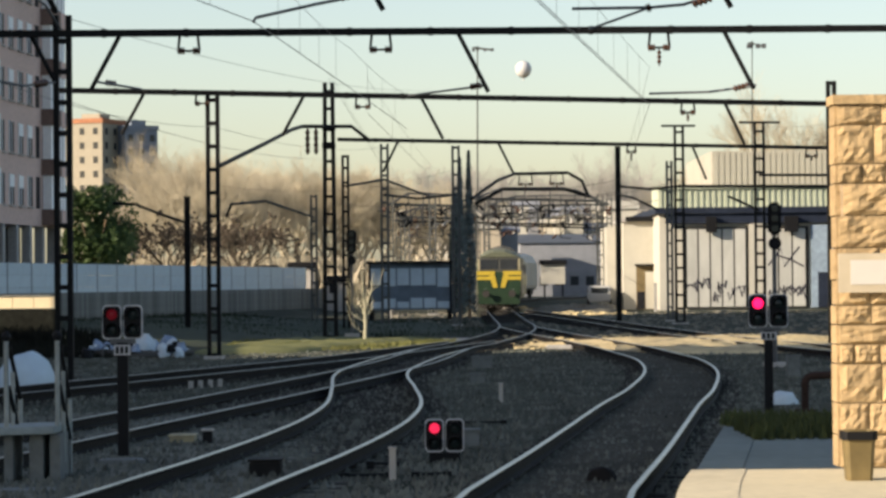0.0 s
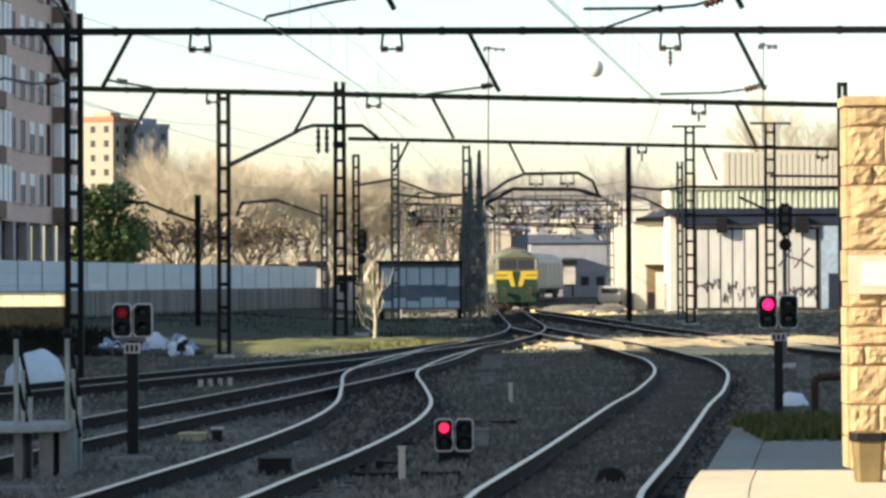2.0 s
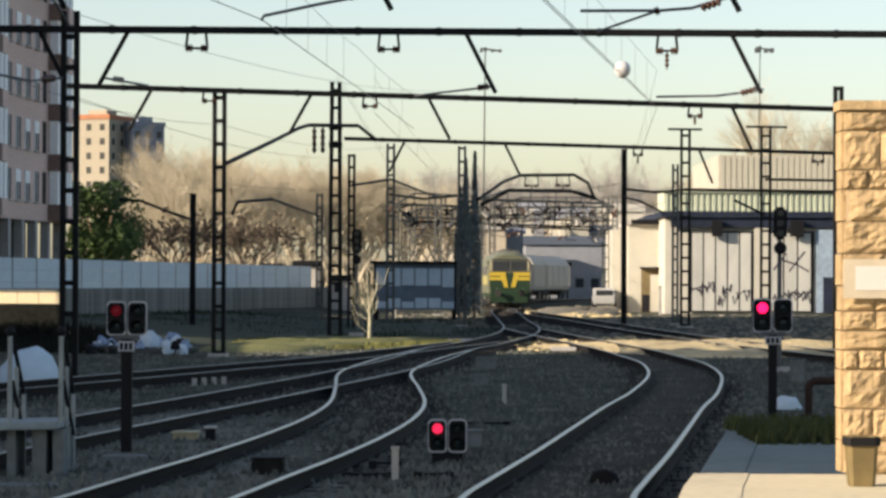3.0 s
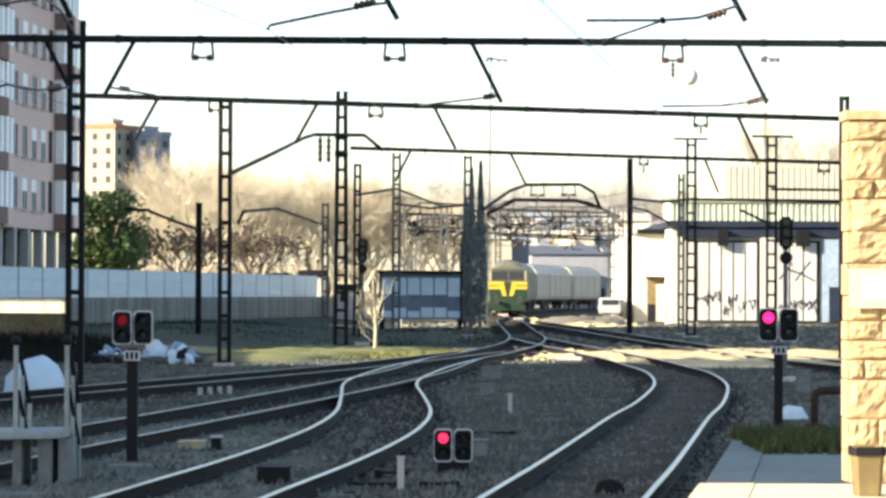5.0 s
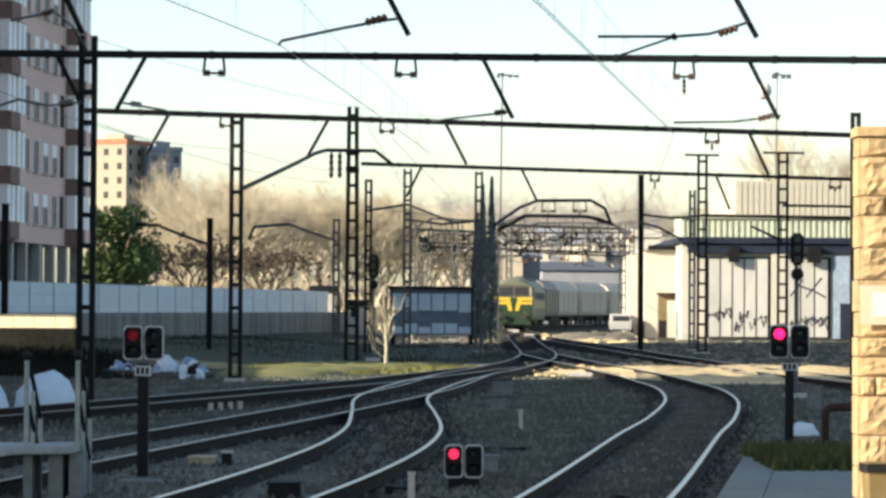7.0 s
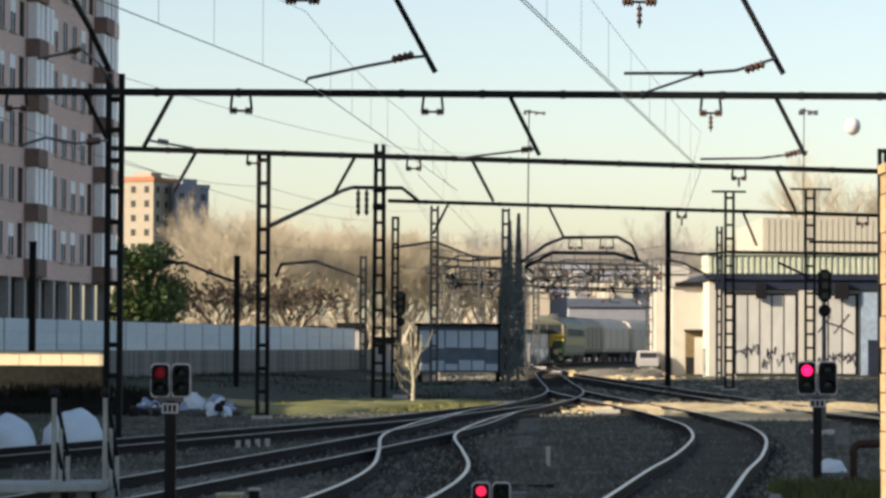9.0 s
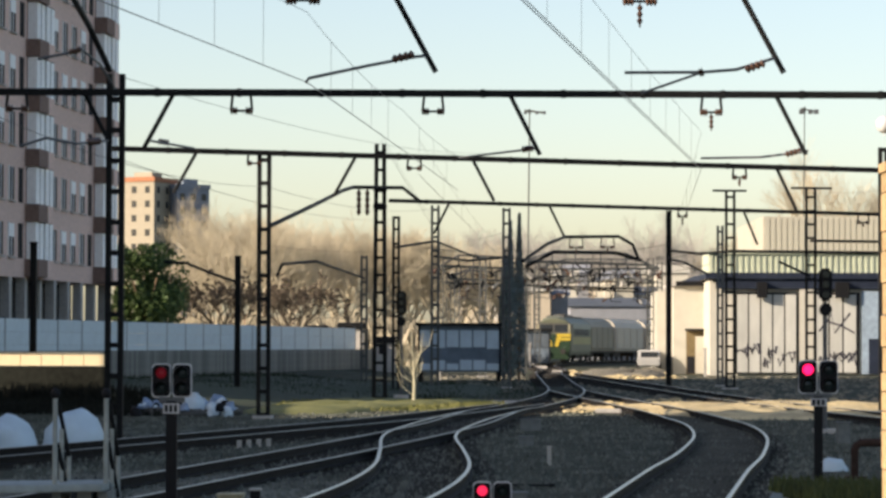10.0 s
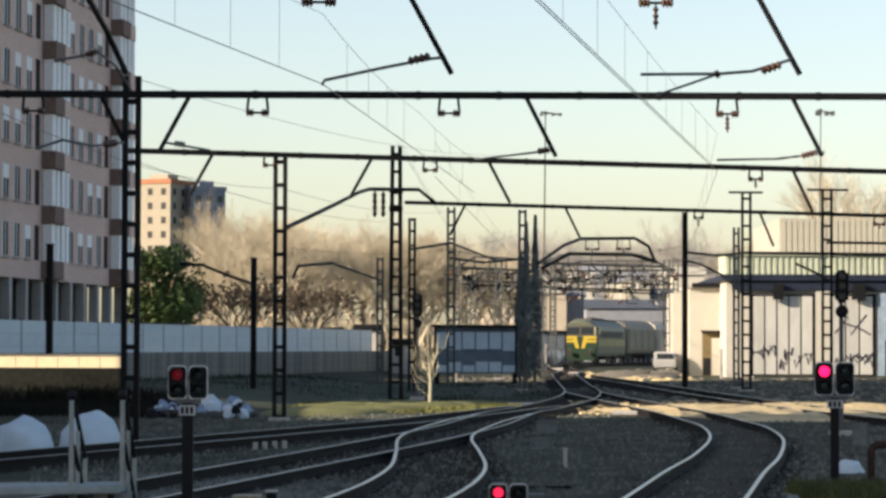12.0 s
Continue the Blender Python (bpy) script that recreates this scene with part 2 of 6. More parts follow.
def chain(bm, pts, w, h=None, sides=4):
    """A bent bar through the points, in one skin."""
    pts = [Vector(p) for p in pts]
    h = w if h is None else h
    rings = []
    for i, p in enumerate(pts):
        way = (pts[min(i + 1, len(pts) - 1)] - pts[max(i - 1, 0)]).normalized()
        side = way.cross(Vector((0, 0, 1)))
        side = side.normalized() if side.length > 1e-3 else Vector((1, 0, 0))
        up = side.cross(way)
        rings.append([bm.verts.new(p + side * (math.cos(a) * w * 0.6) + up * (math.sin(a) * h * 0.6))
                      for a in [2 * math.pi * (k + 0.5) / sides for k in range(sides)]])
    for a, b in zip(rings, rings[1:]):
        for k in range(sides):
            j = (k + 1) % sides
            bm.faces.new((a[k], a[j], b[j], b[k]))
    bm.faces.new(rings[0][::-1])
    bm.faces.new(rings[-1])


def disc(bm, c, r, way, thick, sides=14):
    c, way = Vector(c), Vector(way).normalized()
    bar(bm, c - way * thick / 2, c + way * thick / 2, 2 * r, 2 * r, sides)


def lathe(bm, p, q, radii, sides=10):
    """A round body from p to q whose radius runs through the list."""
    p, q = Vector(p), Vector(q)
    way = (q - p).normalized()
    side = way.orthogonal().normalized()
    up = side.cross(way)
    rings = []
    for i, rad in enumerate(radii):
        c = p.lerp(q, i / (len(radii) - 1))
        rings.append([bm.verts.new(c + (side * math.cos(2 * math.pi * k / sides) + up * math.sin(2 * math.pi * k / sides)) * rad) for k in range(sides)])
    for a, b in zip(rings, rings[1:]):
        for k in range(sides):
            j = (k + 1) % sides
            bm.faces.new((a[k], a[j], b[j], b[k]))
    bm.faces.new(rings[0][::-1])
    bm.faces.new(rings[-1])
    bmesh.ops.recalc_face_normals(bm, faces=bm.faces[:])


def finish(name, bm, material):
    me = bpy.data.meshes.new(name)
    bm.normal_update()
    bm.to_mesh(me)
    bm.free()
    me.materials.append(M[material])
    return new(name, me)


def part(name, bm, material, parent, label=""):
    """Links a bmesh as one mesh under a thing or under a part; its points are in the parent's space."""
    ob = finish(name, bm, material)
    ob.parent = parent
    return tagged(ob, label) if label else ob


def boxed(name, material, parent, *dims, label=""):
    bm = bmesh.new()
    box(bm, *dims)
    return part(name, bm, material, parent, label)


def thing(name, label, category, m=None, group="", kind=""):
    ob = new(name)
    ob.empty_display_size = 0.3
    if m is not None:
        ob.matrix_basis = m
    return tagged(ob, label, category, group, kind)


def shared(name, mesh_of, parent, m):
    """One more piece on the mesh of another."""
    ob = new(name, mesh_of.data)
    ob.parent = parent
    ob.matrix_basis = m
    return ob


def smooth_line(points, step=1.0):
    """A smooth line through the points (Catmull-Rom), as a list of places about a step apart."""
    pts = [Vector(p) for p in points]
    pts = [pts[0] * 2 - pts[1]] + pts + [pts[-1] * 2 - pts[-2]]
    out = []
    for a, b, c, d in zip(pts, pts[1:], pts[2:], pts[3:]):
        n = max(2, int((c - b).length / step))
        for i in range(n):
            t = i / n
            out.append(0.5 * (2 * b + (c - a) * t + (2 * a - 5 * b + 4 * c - d) * t * t + (3 * b - a - 3 * c + d) * t ** 3))
    out.append(pts[-2])
    return out


# ---- ground ----
def ground_height(x, y):
    """The land: flat beside the tracks, a low bank on the left, and a slight climb beyond."""
    z = -0.22
    bank = min(1, max(0, (-x - 6 - max(0, (y - 150)) * -0.03) / 8)) * min(1, max(0, (y - 80) / 40))
    z += 0.55 * bank * bank * (3 - 2 * bank)
    z += 0.5 * min(1, max(0, (y - 170) / 80))
    return z


def build_ground():
    xs = [-4000, -1500, -600, -300, -150, -90] + [-60 + 2.0 * i for i in range(61)] + [90, 150, 300, 600, 1500, 4000]
    ys = [-3000, -800, -200, -60, -20, 0, 10] + [20 + 2.5 * i for i in range(112)] + [320, 360, 420, 500, 700, 1000, 2000, 4500]
    bm = bmesh.new()
    grid = [[bm.verts.new((x, y, ground_height(x, y))) for x in xs] for y in ys]
    for j in range(len(ys) - 1):
        for i in range(len(xs) - 1):
            bm.faces.new((grid[j][i], grid[j][i + 1], grid[j + 1][i + 1], grid[j + 1][i]))
    for f in bm.faces:
        f.smooth = True
    ob = finish("ground", bm, "ballast")
    tagged(ob, "dark grey ballast and earth of the railway yard", "ground", kind="structure")


build_ground()


def patch(name, label, category, material, outline, lift, rough=0.03, seed=1):
    """A low sheet of another soil on the ground, with an uneven rim that runs into it."""
    rnd = random.Random(seed)
    rim = smooth_line([(x, y, 0) for x, y in outline + outline[:1]], 1.2)[:-1]
    cx, cy = sum(p.x for p in rim) / len(rim), sum(p.y for p in rim) / len(rim)
    bm = bmesh.new()
    rings = []
    for k, up in ((1.0, -0.05), (0.93, 0.5), (0.7, 1.0), (0.4, 1.0), (0.12, 0.9)):
        ring = []
        for p in rim:
            x, y = cx + (p.x - cx) * k, cy + (p.y - cy) * k
            ring.append(bm.verts.new((x, y, ground_height(x, y) + lift * up + (rnd.uniform(-rough, rough) if k < 1 else 0))))
        rings.append(ring)
    for a, b in zip(rings, rings[1:]):
        for i in range(len(rim)):
            j = (i + 1) % len(rim)
            bm.faces.new((a[i], a[j], b[j], b[i]))
    bm.faces.new(rings[-1])
    for f in bm.faces:
        f.smooth = True
    bm.normal_update()
    if sum(f.normal.z for f in bm.faces) < 0:
        bmesh.ops.reverse_faces(bm, faces=bm.faces[:])
    return tagged(finish(name, bm, material), label, category, kind="structure")


patch("ground_sand", "pale sandy ground crossing beside the tracks in sunlight", "ground", "sand",
      [(2.6, 103.5), (4.84, 107.5), (8.36, 108.8), (11.88, 109.5), (16.4, 113), (23, 118), (15.5, 89.5), (9.66, 88.91), (6.96, 89.0), (4.6, 97.5)], 0.17, 0.09, 3)
patch("ground_sand_far", "sunlit sandy earth in front of the sheds", "ground", "rubble",
      [(5.6, 194), (8.5, 190), (11.5, 192), (12.5, 203), (11.0, 212), (8, 206)], 0.3, 0.25, 4)
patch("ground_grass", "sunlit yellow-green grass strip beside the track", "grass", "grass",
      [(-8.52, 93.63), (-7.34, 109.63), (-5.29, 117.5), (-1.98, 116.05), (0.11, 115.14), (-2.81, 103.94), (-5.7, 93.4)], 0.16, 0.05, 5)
# the verge sheet carries its shade in the dark green
patch("ground_verge", "weedy verge below the fence, its green darkened for shade", "grass", "shaded_grass",
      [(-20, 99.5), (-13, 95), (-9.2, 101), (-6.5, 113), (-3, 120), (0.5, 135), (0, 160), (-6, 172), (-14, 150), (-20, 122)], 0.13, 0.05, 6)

patch("ground_gravel", "paler grey gravel between the near tracks", "ground", "gravel",
      [(-9.5, 26), (-4, 22), (-0.9, 24), (-1.4, 36), (-2.6, 48), (-6.5, 52), (-11, 38)], 0.027, 0.006, 7)

# ---- tracks ----
GAUGE = 1.668


def track(name, label, points, sleepers=True, shine="rail_top"):
    """Two rails with bright running tops, and the sleepers under them, along a smooth line."""
    line = smooth_line([(x, y, z) for x, y, z in points], 0.7)
    root = thing(name, label, "track", group="railway tracks", kind="structure")
    ways = []
    for i in range(len(line)):
        w = line[min(i + 1, len(line) - 1)] - line[max(i - 1, 0)]
        ways.append(Vector((w.y, -w.x, 0)).normalized())
    profile = [(-0.07, -0.17), (0.07, -0.17), (0.07, -0.15), (0.012, -0.13), (0.012, -0.05), (0.036, -0.035), (0.036, -0.004),
               (-0.036, -0.004), (-0.036, -0.035), (-0.012, -0.05), (-0.012, -0.13), (-0.07, -0.15)]
    for s in (-1, 1):
        bm, top = bmesh.new(), bmesh.new()
        rings, tops = [], []
        for p, w in zip(line, ways):
            c = p + w * (s * GAUGE / 2)
            rings.append([bm.verts.new(c + w * u + Vector((0, 0, v))) for u, v in profile])
            tops.append([top.verts.new(c + w * u + Vector((0, 0, v))) for u, v in ((-0.034, -0.003), (-0.03, 0.004), (0.03, 0.004), (0.034, -0.003))])
        for a, b in zip(rings, rings[1:]):
            for i in range(len(profile)):
                j = (i + 1) % len(profile)
                bm.faces.new((a[i], a[j], b[j], b[i]))
        for a, b in zip(tops, tops[1:]):
            for i in range(3):
                top.faces.new((a[i], b[i], b[i + 1], a[i + 1]))
        rail = part("rail", bm, "rail_side", root)
        part("running_surface", top, shine, rail, "polished steel running surface" if shine == "rail_top" else "dull worn running surface")
    if sleepers:
        far, run, one = bmesh.new(), 0.0, None
        for i in range(1, len(line)):
            run += (line[i] - line[i - 1]).length
            if run < 0.6:
                continue
            run -= 0.6
            w = ways[i]
            if line[i].y > 75:
                bar(far, line[i] - w * 1.3 + Vector((0, 0, -0.275)), line[i] + w * 1.3 + Vector((0, 0, -0.275)), 0.25, 0.14)
                continue
            m = Matrix.Translation(line[i]) @ Matrix.Rotation(math.atan2(w.y, w.x), 4, "Z")
            if one is None:
                one = boxed("sleeper", "sleeper", root, -1.3, 1.3, -0.125, 0.125, -0.345, -0.2)
                one.matrix_basis = m
            else:
                shared("sleeper", one, root, m)
        tagged(part("far_sleepers", far, "sleeper", root, "worn dark sleepers in ballast"), kind="stuff")
    return root


track("railway_track", "curved railway track with bright worn rails, beside the platform",
      [(0.1, 16, 0), (0.55, 22, 0), (0.96, 27.5, 0), (1.25, 30, 0), (1.90, 35, 0), (2.66, 41.2, 0), (3.51, 48.2, 0), (4.44, 55.3, 0), (5.49, 65.6, 0),
       (5.96, 75, 0), (5.87, 82, 0), (5.62, 91.3, 0), (4.85, 105, 0), (4.1, 118, 0), (3.4, 132, 0)])
track("railway_track", "curved railway track swinging over to the main line",
      [(-4.4, 16, 0), (-3.6, 22, 0), (-2.92, 27.6, 0), (-2.57, 30.7, 0), (-2.07, 35, 0), (-1.62, 39.9, 0), (-1.33, 44.7, 0), (-1.24, 50, 0), (-1.42, 56.8, 0),
       (-1.68, 64.8, 0), (-1.55, 70.9, 0), (-0.9, 80.8, 0), (0.1, 91, 0)])
track("railway_track", "main railway track leading through the yard to the far sheds",
      [(-8.9, 16, 0), (-7.6, 25, 0), (-5.85, 37.8, 0), (-4.9, 44.7, 0), (-3.7, 53.3, 0), (-2.1, 65.6, 0), (-0.95, 76, 0), (0.1, 91, 0.002), (1.0, 98, 0), (2.7, 116, 0),
       (3.5, 135, 0), (3.7, 160, 0), (3.75, 190, 0.25), (4.45, 205, 0.32), (4.25, 218, 0.38), (4.15, 230, 0.44), (4.7, 240, 0.5), (5.75, 250, 0.5),
       (6.65, 257, 0.5), (8.5, 270, 0.5), (13.8, 290, 0.5), (24, 320, 0.5), (40, 360, 0.5)], shine="rail_dull")
track("railway_track", "outer railway track joining the main line in a curve",
      [(-16, 30, 0), (-13.2, 40, 0), (-10.6, 50, 0), (-7.3, 62.5, 0), (-5.75, 68.5, 0), (-2.9, 80, 0), (-0.8, 91.3, 0), (1.0, 101, 0.003)], shine="rail_dull")
track("railway_track", "side railway track running past the white shed",
      [(14.5, 60, 0), (12.5, 80, 0), (10.3, 102, 0), (8.8, 130, 0), (7.0, 160, 0.1), (4.6, 188, 0.25)])


def track_bed(points, half):
    """A low bed of brown, oily ballast between the rails."""
    bm = bmesh.new()
    rows = []
    line = smooth_line(points, 1.0)
    for i, p in enumerate(line):
        w = line[min(i + 1, len(line) - 1)] - line[max(i - 1, 0)]
        w = Vector((w.y, -w.x, 0)).normalized()
        rows.append([bm.verts.new((c.x, c.y, z)) for c, z in ((p - w * (half + 0.15), -0.24), (p - w * half, -0.196), (p, -0.19), (p + w * half, -0.196), (p + w * (half + 0.15), -0.24))])
    for a, b in zip(rows, rows[1:]):
        for i in range(4):
            bm.faces.new((a[i], a[i + 1], b[i + 1], b[i]))
    for f in bm.faces:
        f.smooth = True
    tagged(finish("track_bed", bm, "track_bed"), "brown oily ballast bed between the rails", "ballast", kind="structure")


track_bed([(0.55, 22, 0), (1.25, 30, 0), (1.90, 35, 0), (2.66, 41.2, 0), (3.51, 48.2, 0), (4.44, 55.3, 0), (5.49, 65.6, 0), (5.96, 75, 0), (5.87, 82, 0), (5.62, 91.3, 0), (5.0, 102, 0)], 0.76)

# ---- platform and stone wall beside the camera ----
def build_platform():
    root = thing("platform", "pale cream station platform with a worn edge and a slab ramp coloured for shade", "platform", kind="structure")
    edge = smooth_line([(-0.3 + 1.55, 5, 0), (1.4, 16, 0), (1.82, 21.6, 0), (2.2, 24.6, 0), (2.84, 29.5, 0), (3.4, 33.7, 0)], 1.0)
    end = 24.62

    def slab(rows, z, name, material):
        bm = bmesh.new()
        ring = [[bm.verts.new((a.x, a.y, h)) for a, h in ((p, -0.3), (p, z), (q, z), (q, -0.3))] for p, q in rows]
        for a, b in zip(ring, ring[1:]):
            for i in range(3):
                bm.faces.new((a[i], b[i], b[i + 1], a[i + 1]))
        bm.faces.new(ring[0])
        bm.faces.new(ring[-1][::-1])
        bmesh.ops.recalc_face_normals(bm, faces=bm.faces[:])
        return part(name, bm, material, root)

    def at(y):
        for a, b in zip(edge, edge[1:]):
            if a.y <= y <= b.y:
                return a.lerp(b, (y - a.y) / (b.y - a.y))
        return edge[-1]

    near = [at(y) for y in (5.1, 9, 13, 17, 20, 22, 23.5, end)]
    slab([(p, Vector((12, p.y, 0))) for p in near], 0.45, "platform_body", "platform")
    # from the shadow's edge on, slabs lie lower and take the shade colour
    far = [at(end + 0.004 + k * 1.2) for k in range(8)]
    slab([(p, Vector((12, p.y, 0))) for p in far], 0.38, "ramp_body", "ramp_slab")
    # edge slabs, one after another
    ys = [8 + 1.0 * k for k in range(17)] + [end]
    for y0, y1 in zip(ys, ys[1:]):
        a, b = at(y0 + 0.006), at(y1 - 0.006)
        bm = bmesh.new()
        v = [bm.verts.new(c) for c in (a + Vector((-0.06, 0, 0.456)), a + Vector((0.42, 0, 0.456)), b + Vector((0.42, 0, 0.456)), b + Vector((-0.06, 0, 0.456)))]
        low = [bm.verts.new(c.co + Vector((0, 0, -0.12))) for c in v]
        bm.faces.new(v)
        for i in range(4):
            j = (i + 1) % 4
            bm.faces.new((v[j], v[i], low[i], low[j]))
        bmesh.ops.recalc_face_normals(bm, faces=bm.faces[:])
        part("edge_slab", bm, "kerb_slab", root)
    for k in range(7):
        y0, y1 = end + 0.02 + 1.2 * k, end + 1.2 * (k + 1)
        a, b = at(y0), at(y1)
        for u0, u1, z in ((-0.05, 0.36, 0.392), (0.375, 1.5, 0.389), (1.515, 3.4, 0.386)):
            bm = bmesh.new()
            v = [bm.verts.new(c + Vector((u, 0, h))) for h in (z - 0.08, z) for c, u in ((a, u0), (a, u1), (b, u1), (b, u0))]
            for f in ((3, 2, 1, 0), (4, 5, 6, 7), (0, 1, 5, 4), (1, 2, 6, 5), (2, 3, 7, 6), (3, 0, 4, 7)):
                bm.faces.new([v[i] for i in f])
            part("ramp_slab", bm, "ramp_slab", root)


build_platform()


def build_stone_wall():
    root = thing("stone_wall", "tall wall of rough golden ashlar blocks, lit by the sun", "wall", kind="structure")
    x0, x1, y0, y1, top = 3.44, 6.6, 24.6, 25.0, 3.62
    boxed("core", "mortar", root, x0 + 0.03, x1, y0 + 0.03, y1, 0.45, top - 0.02)
    rnd = random.Random(5)
    z = 0.46
    row = 0
    while z < top - 0.06:
        h = min(rnd.choice((0.17, 0.22, 0.28, 0.34)), top - z)
        x = x0 - (0.16 if row % 2 else 0.0)
        while x < x1:
            w = rnd.uniform(0.18, 0.52)
            a, b = max(x, x0), min(x + w, x1)
            if b - a > 0.06:
                bm = bmesh.new()
                n = 8
                grid = []
                for j in range(n):
                    line = []
                    for i in range(n):
                        u, v = i / (n - 1), j / (n - 1)
                        rim = min(u, 1 - u, v, 1 - v) > 0
                        out = 0.0
                        if rim:
                            q = Vector(((a + (b - a) * u) * 9, row * 3.1, (z + h * v) * 9))
                            out = 0.022 + 0.03 * noise.noise(q) + 0.02 * noise.noise(q * 2.7) + rnd.uniform(-0.004, 0.004)
                        line.append(bm.verts.new((a + 0.006 + (b - a - 0.012) * u, y0 - out, z + 0.006 + (h - 0.012) * v)))
                    grid.append(line)
                for j in range(n - 1):
                    for i in range(n - 1):
                        bm.faces.new((grid[j][i], grid[j][i + 1], grid[j + 1][i + 1], grid[j + 1][i]))
                ring = grid[0] + [g[-1] for g in grid[1:]] + grid[-1][-2::-1] + [g[0] for g in grid[-2:0:-1]]
                back = [bm.verts.new((v.co.x, y0 + 0.05, v.co.z)) for v in ring]
                for i in range(len(ring)):
                    j = (i + 1) % len(ring)
                    bm.faces.new((ring[j], ring[i], back[i], back[j]))
                part("stone_block", bm, "ashlar", root)
            x += w
        # quoin on the side towards the tracks
        y = y0 + 0.06
        while y < y1:
            d = rnd.uniform(0.35, 0.6)
            bm = bmesh.new()
            box(bm, x0 - rnd.uniform(0.005, 0.02), x0 + 0.06, y, min(y + d - 0.012, y1), z + 0.006, z + h - 0.006)
            part("stone_block", bm, "ashlar", root)
            y += d
        z += h
        row += 1
    boxed("coping", "ashlar", root, x0 - 0.04, x1, y0 - 0.04, y1, top, top + 0.08)
    sign = thing("wall_sign", "blank white plate in a cream frame on the stone wall", "sign")
    boxed("plate", "plate_cream", sign, 3.425, 4.6, y0 - 0.085, y0 - 0.06, 1.98, 2.32)
    boxed("plate_panel", "plate_white", sign, 3.53, 4.5, y0 - 0.09, y0 - 0.084, 2.05, 2.26)


build_stone_wall()

# ---- unseen block and wall added on the side of the sun, to shade tracks and bank ----
# the block stands out of view; its ends set the shadow edges
house = thing("station_building", "unseen plain block added to shade the near tracks", "building")
boxed("wall", "cream_render", house, -50, -34, 7.7, 68, -0.4, 25)
boxed("roof", "terracotta", house, -50.2, -33.8, 7.6, 68.2, 25, 25.4)
# added wall out of view: its height and end keep the bank in shade
shade_wall = thing("wall_west", "unseen plain wall added to shade the bank and the rubbish", "wall", kind="structure")
boxed("wall", "cream_render", shade_wall, -25.4, -25.0, 69, 94.6, -0.4, 8.2)
boxed("coping", "concrete", shade_wall, -25.5, -24.9, 69, 94.6, 8.203, 8.32)


# ---- masts, gantries and wires ----
def ladder_mast(x, y, z0, z1, wide=0.32, narrow=None, label="dark riveted lattice catenary mast", turn=0, step=0.72, material="iron"):
    """Two channel legs joined by plates like the rungs of a ladder."""
    narrow = wide if narrow is None else narrow
    root = thing("catenary_mast", label, "mast", pose(x, y, z0, 0, 0, turn), group="catenary masts")
    h = z1 - z0
    for s in (-1, 1):
        bm = bmesh.new()
        bar(bm, (s * wide / 2, 0, 0), (s * narrow / 2, 0, h), 0.13, 0.17)
        part("leg", bm, material, root)
    n = int(h / step)
    for i in range(n + 1):
        z = min(h - 0.06, 0.1 + i * step)
        w = wide + (narrow - wide) * z / h
        boxed("batten", material, root, -w / 2, w / 2, -0.1, -0.086, z - 0.06, z + 0.06)
        boxed("batten", material, root, -w / 2, w / 2, 0.086, 0.1, z - 0.06, z + 0.06)
    boxed("footing", "concrete", root, -wide, wide, -0.4, 0.4, -0.3, 0.08)
    return root


def solid_post(x, y, z0, z1, w=0.22, material="iron", label="dark solid steel catenary post"):
    root = thing("catenary_post", label, "post", pose(x, y, z0), group="catenary masts")
    h = z1 - z0
    for s in (-1, 1):
        boxed("flange", material, root, s * w / 2 - 0.012, s * w / 2 + 0.012, -w / 2, w / 2, 0, h)
    boxed("web", material, root, -w / 2 + 0.013, w / 2 - 0.013, -0.01, 0.01, 0, h)
    boxed("cap", material, root, -w / 2 - 0.03, w / 2 + 0.03, -w / 2 - 0.03, w / 2 + 0.03, h, h + 0.05)
    boxed("footing", "concrete", root, -w, w, -w, w, -0.3, 0.05)
    return root


def gantry_beam(p, q, size=0.15, label="long dark steel gantry beam carried over the tracks"):
    root = thing("gantry_beam", label, "gantry", group="gantry beams")
    bm = bmesh.new()
    bar(bm, p, q, size, size)
    part("girder", bm, "iron", root)
    n = 14
    for i in range(1, n):
        c = Vector(p).lerp(Vector(q), i / n)
        bm = bmesh.new()
        bar(bm, c - Vector((0.05, 0, 0)), c + Vector((0.05, 0, 0)), size + 0.03, size + 0.03)
        part("splice_plate", bm, "iron", root)
    return root


def strut(p, q, size=0.11, label="slanting steel drop tube hung under a gantry beam"):
    root = thing("drop_tube", label, "tube", group="drop tubes")
    bm = bmesh.new()
    bar(bm, p, q, size, size, 8)
    part("tube", bm, "iron", root)
    bm = bmesh.new()
    bar(bm, Vector(p) + Vector((0, 0, -0.06)), Vector(p) + Vector((0, 0, 0.06)), size * 1.9, size * 1.9)
    part("clamp", bm, "iron", root)
    return root


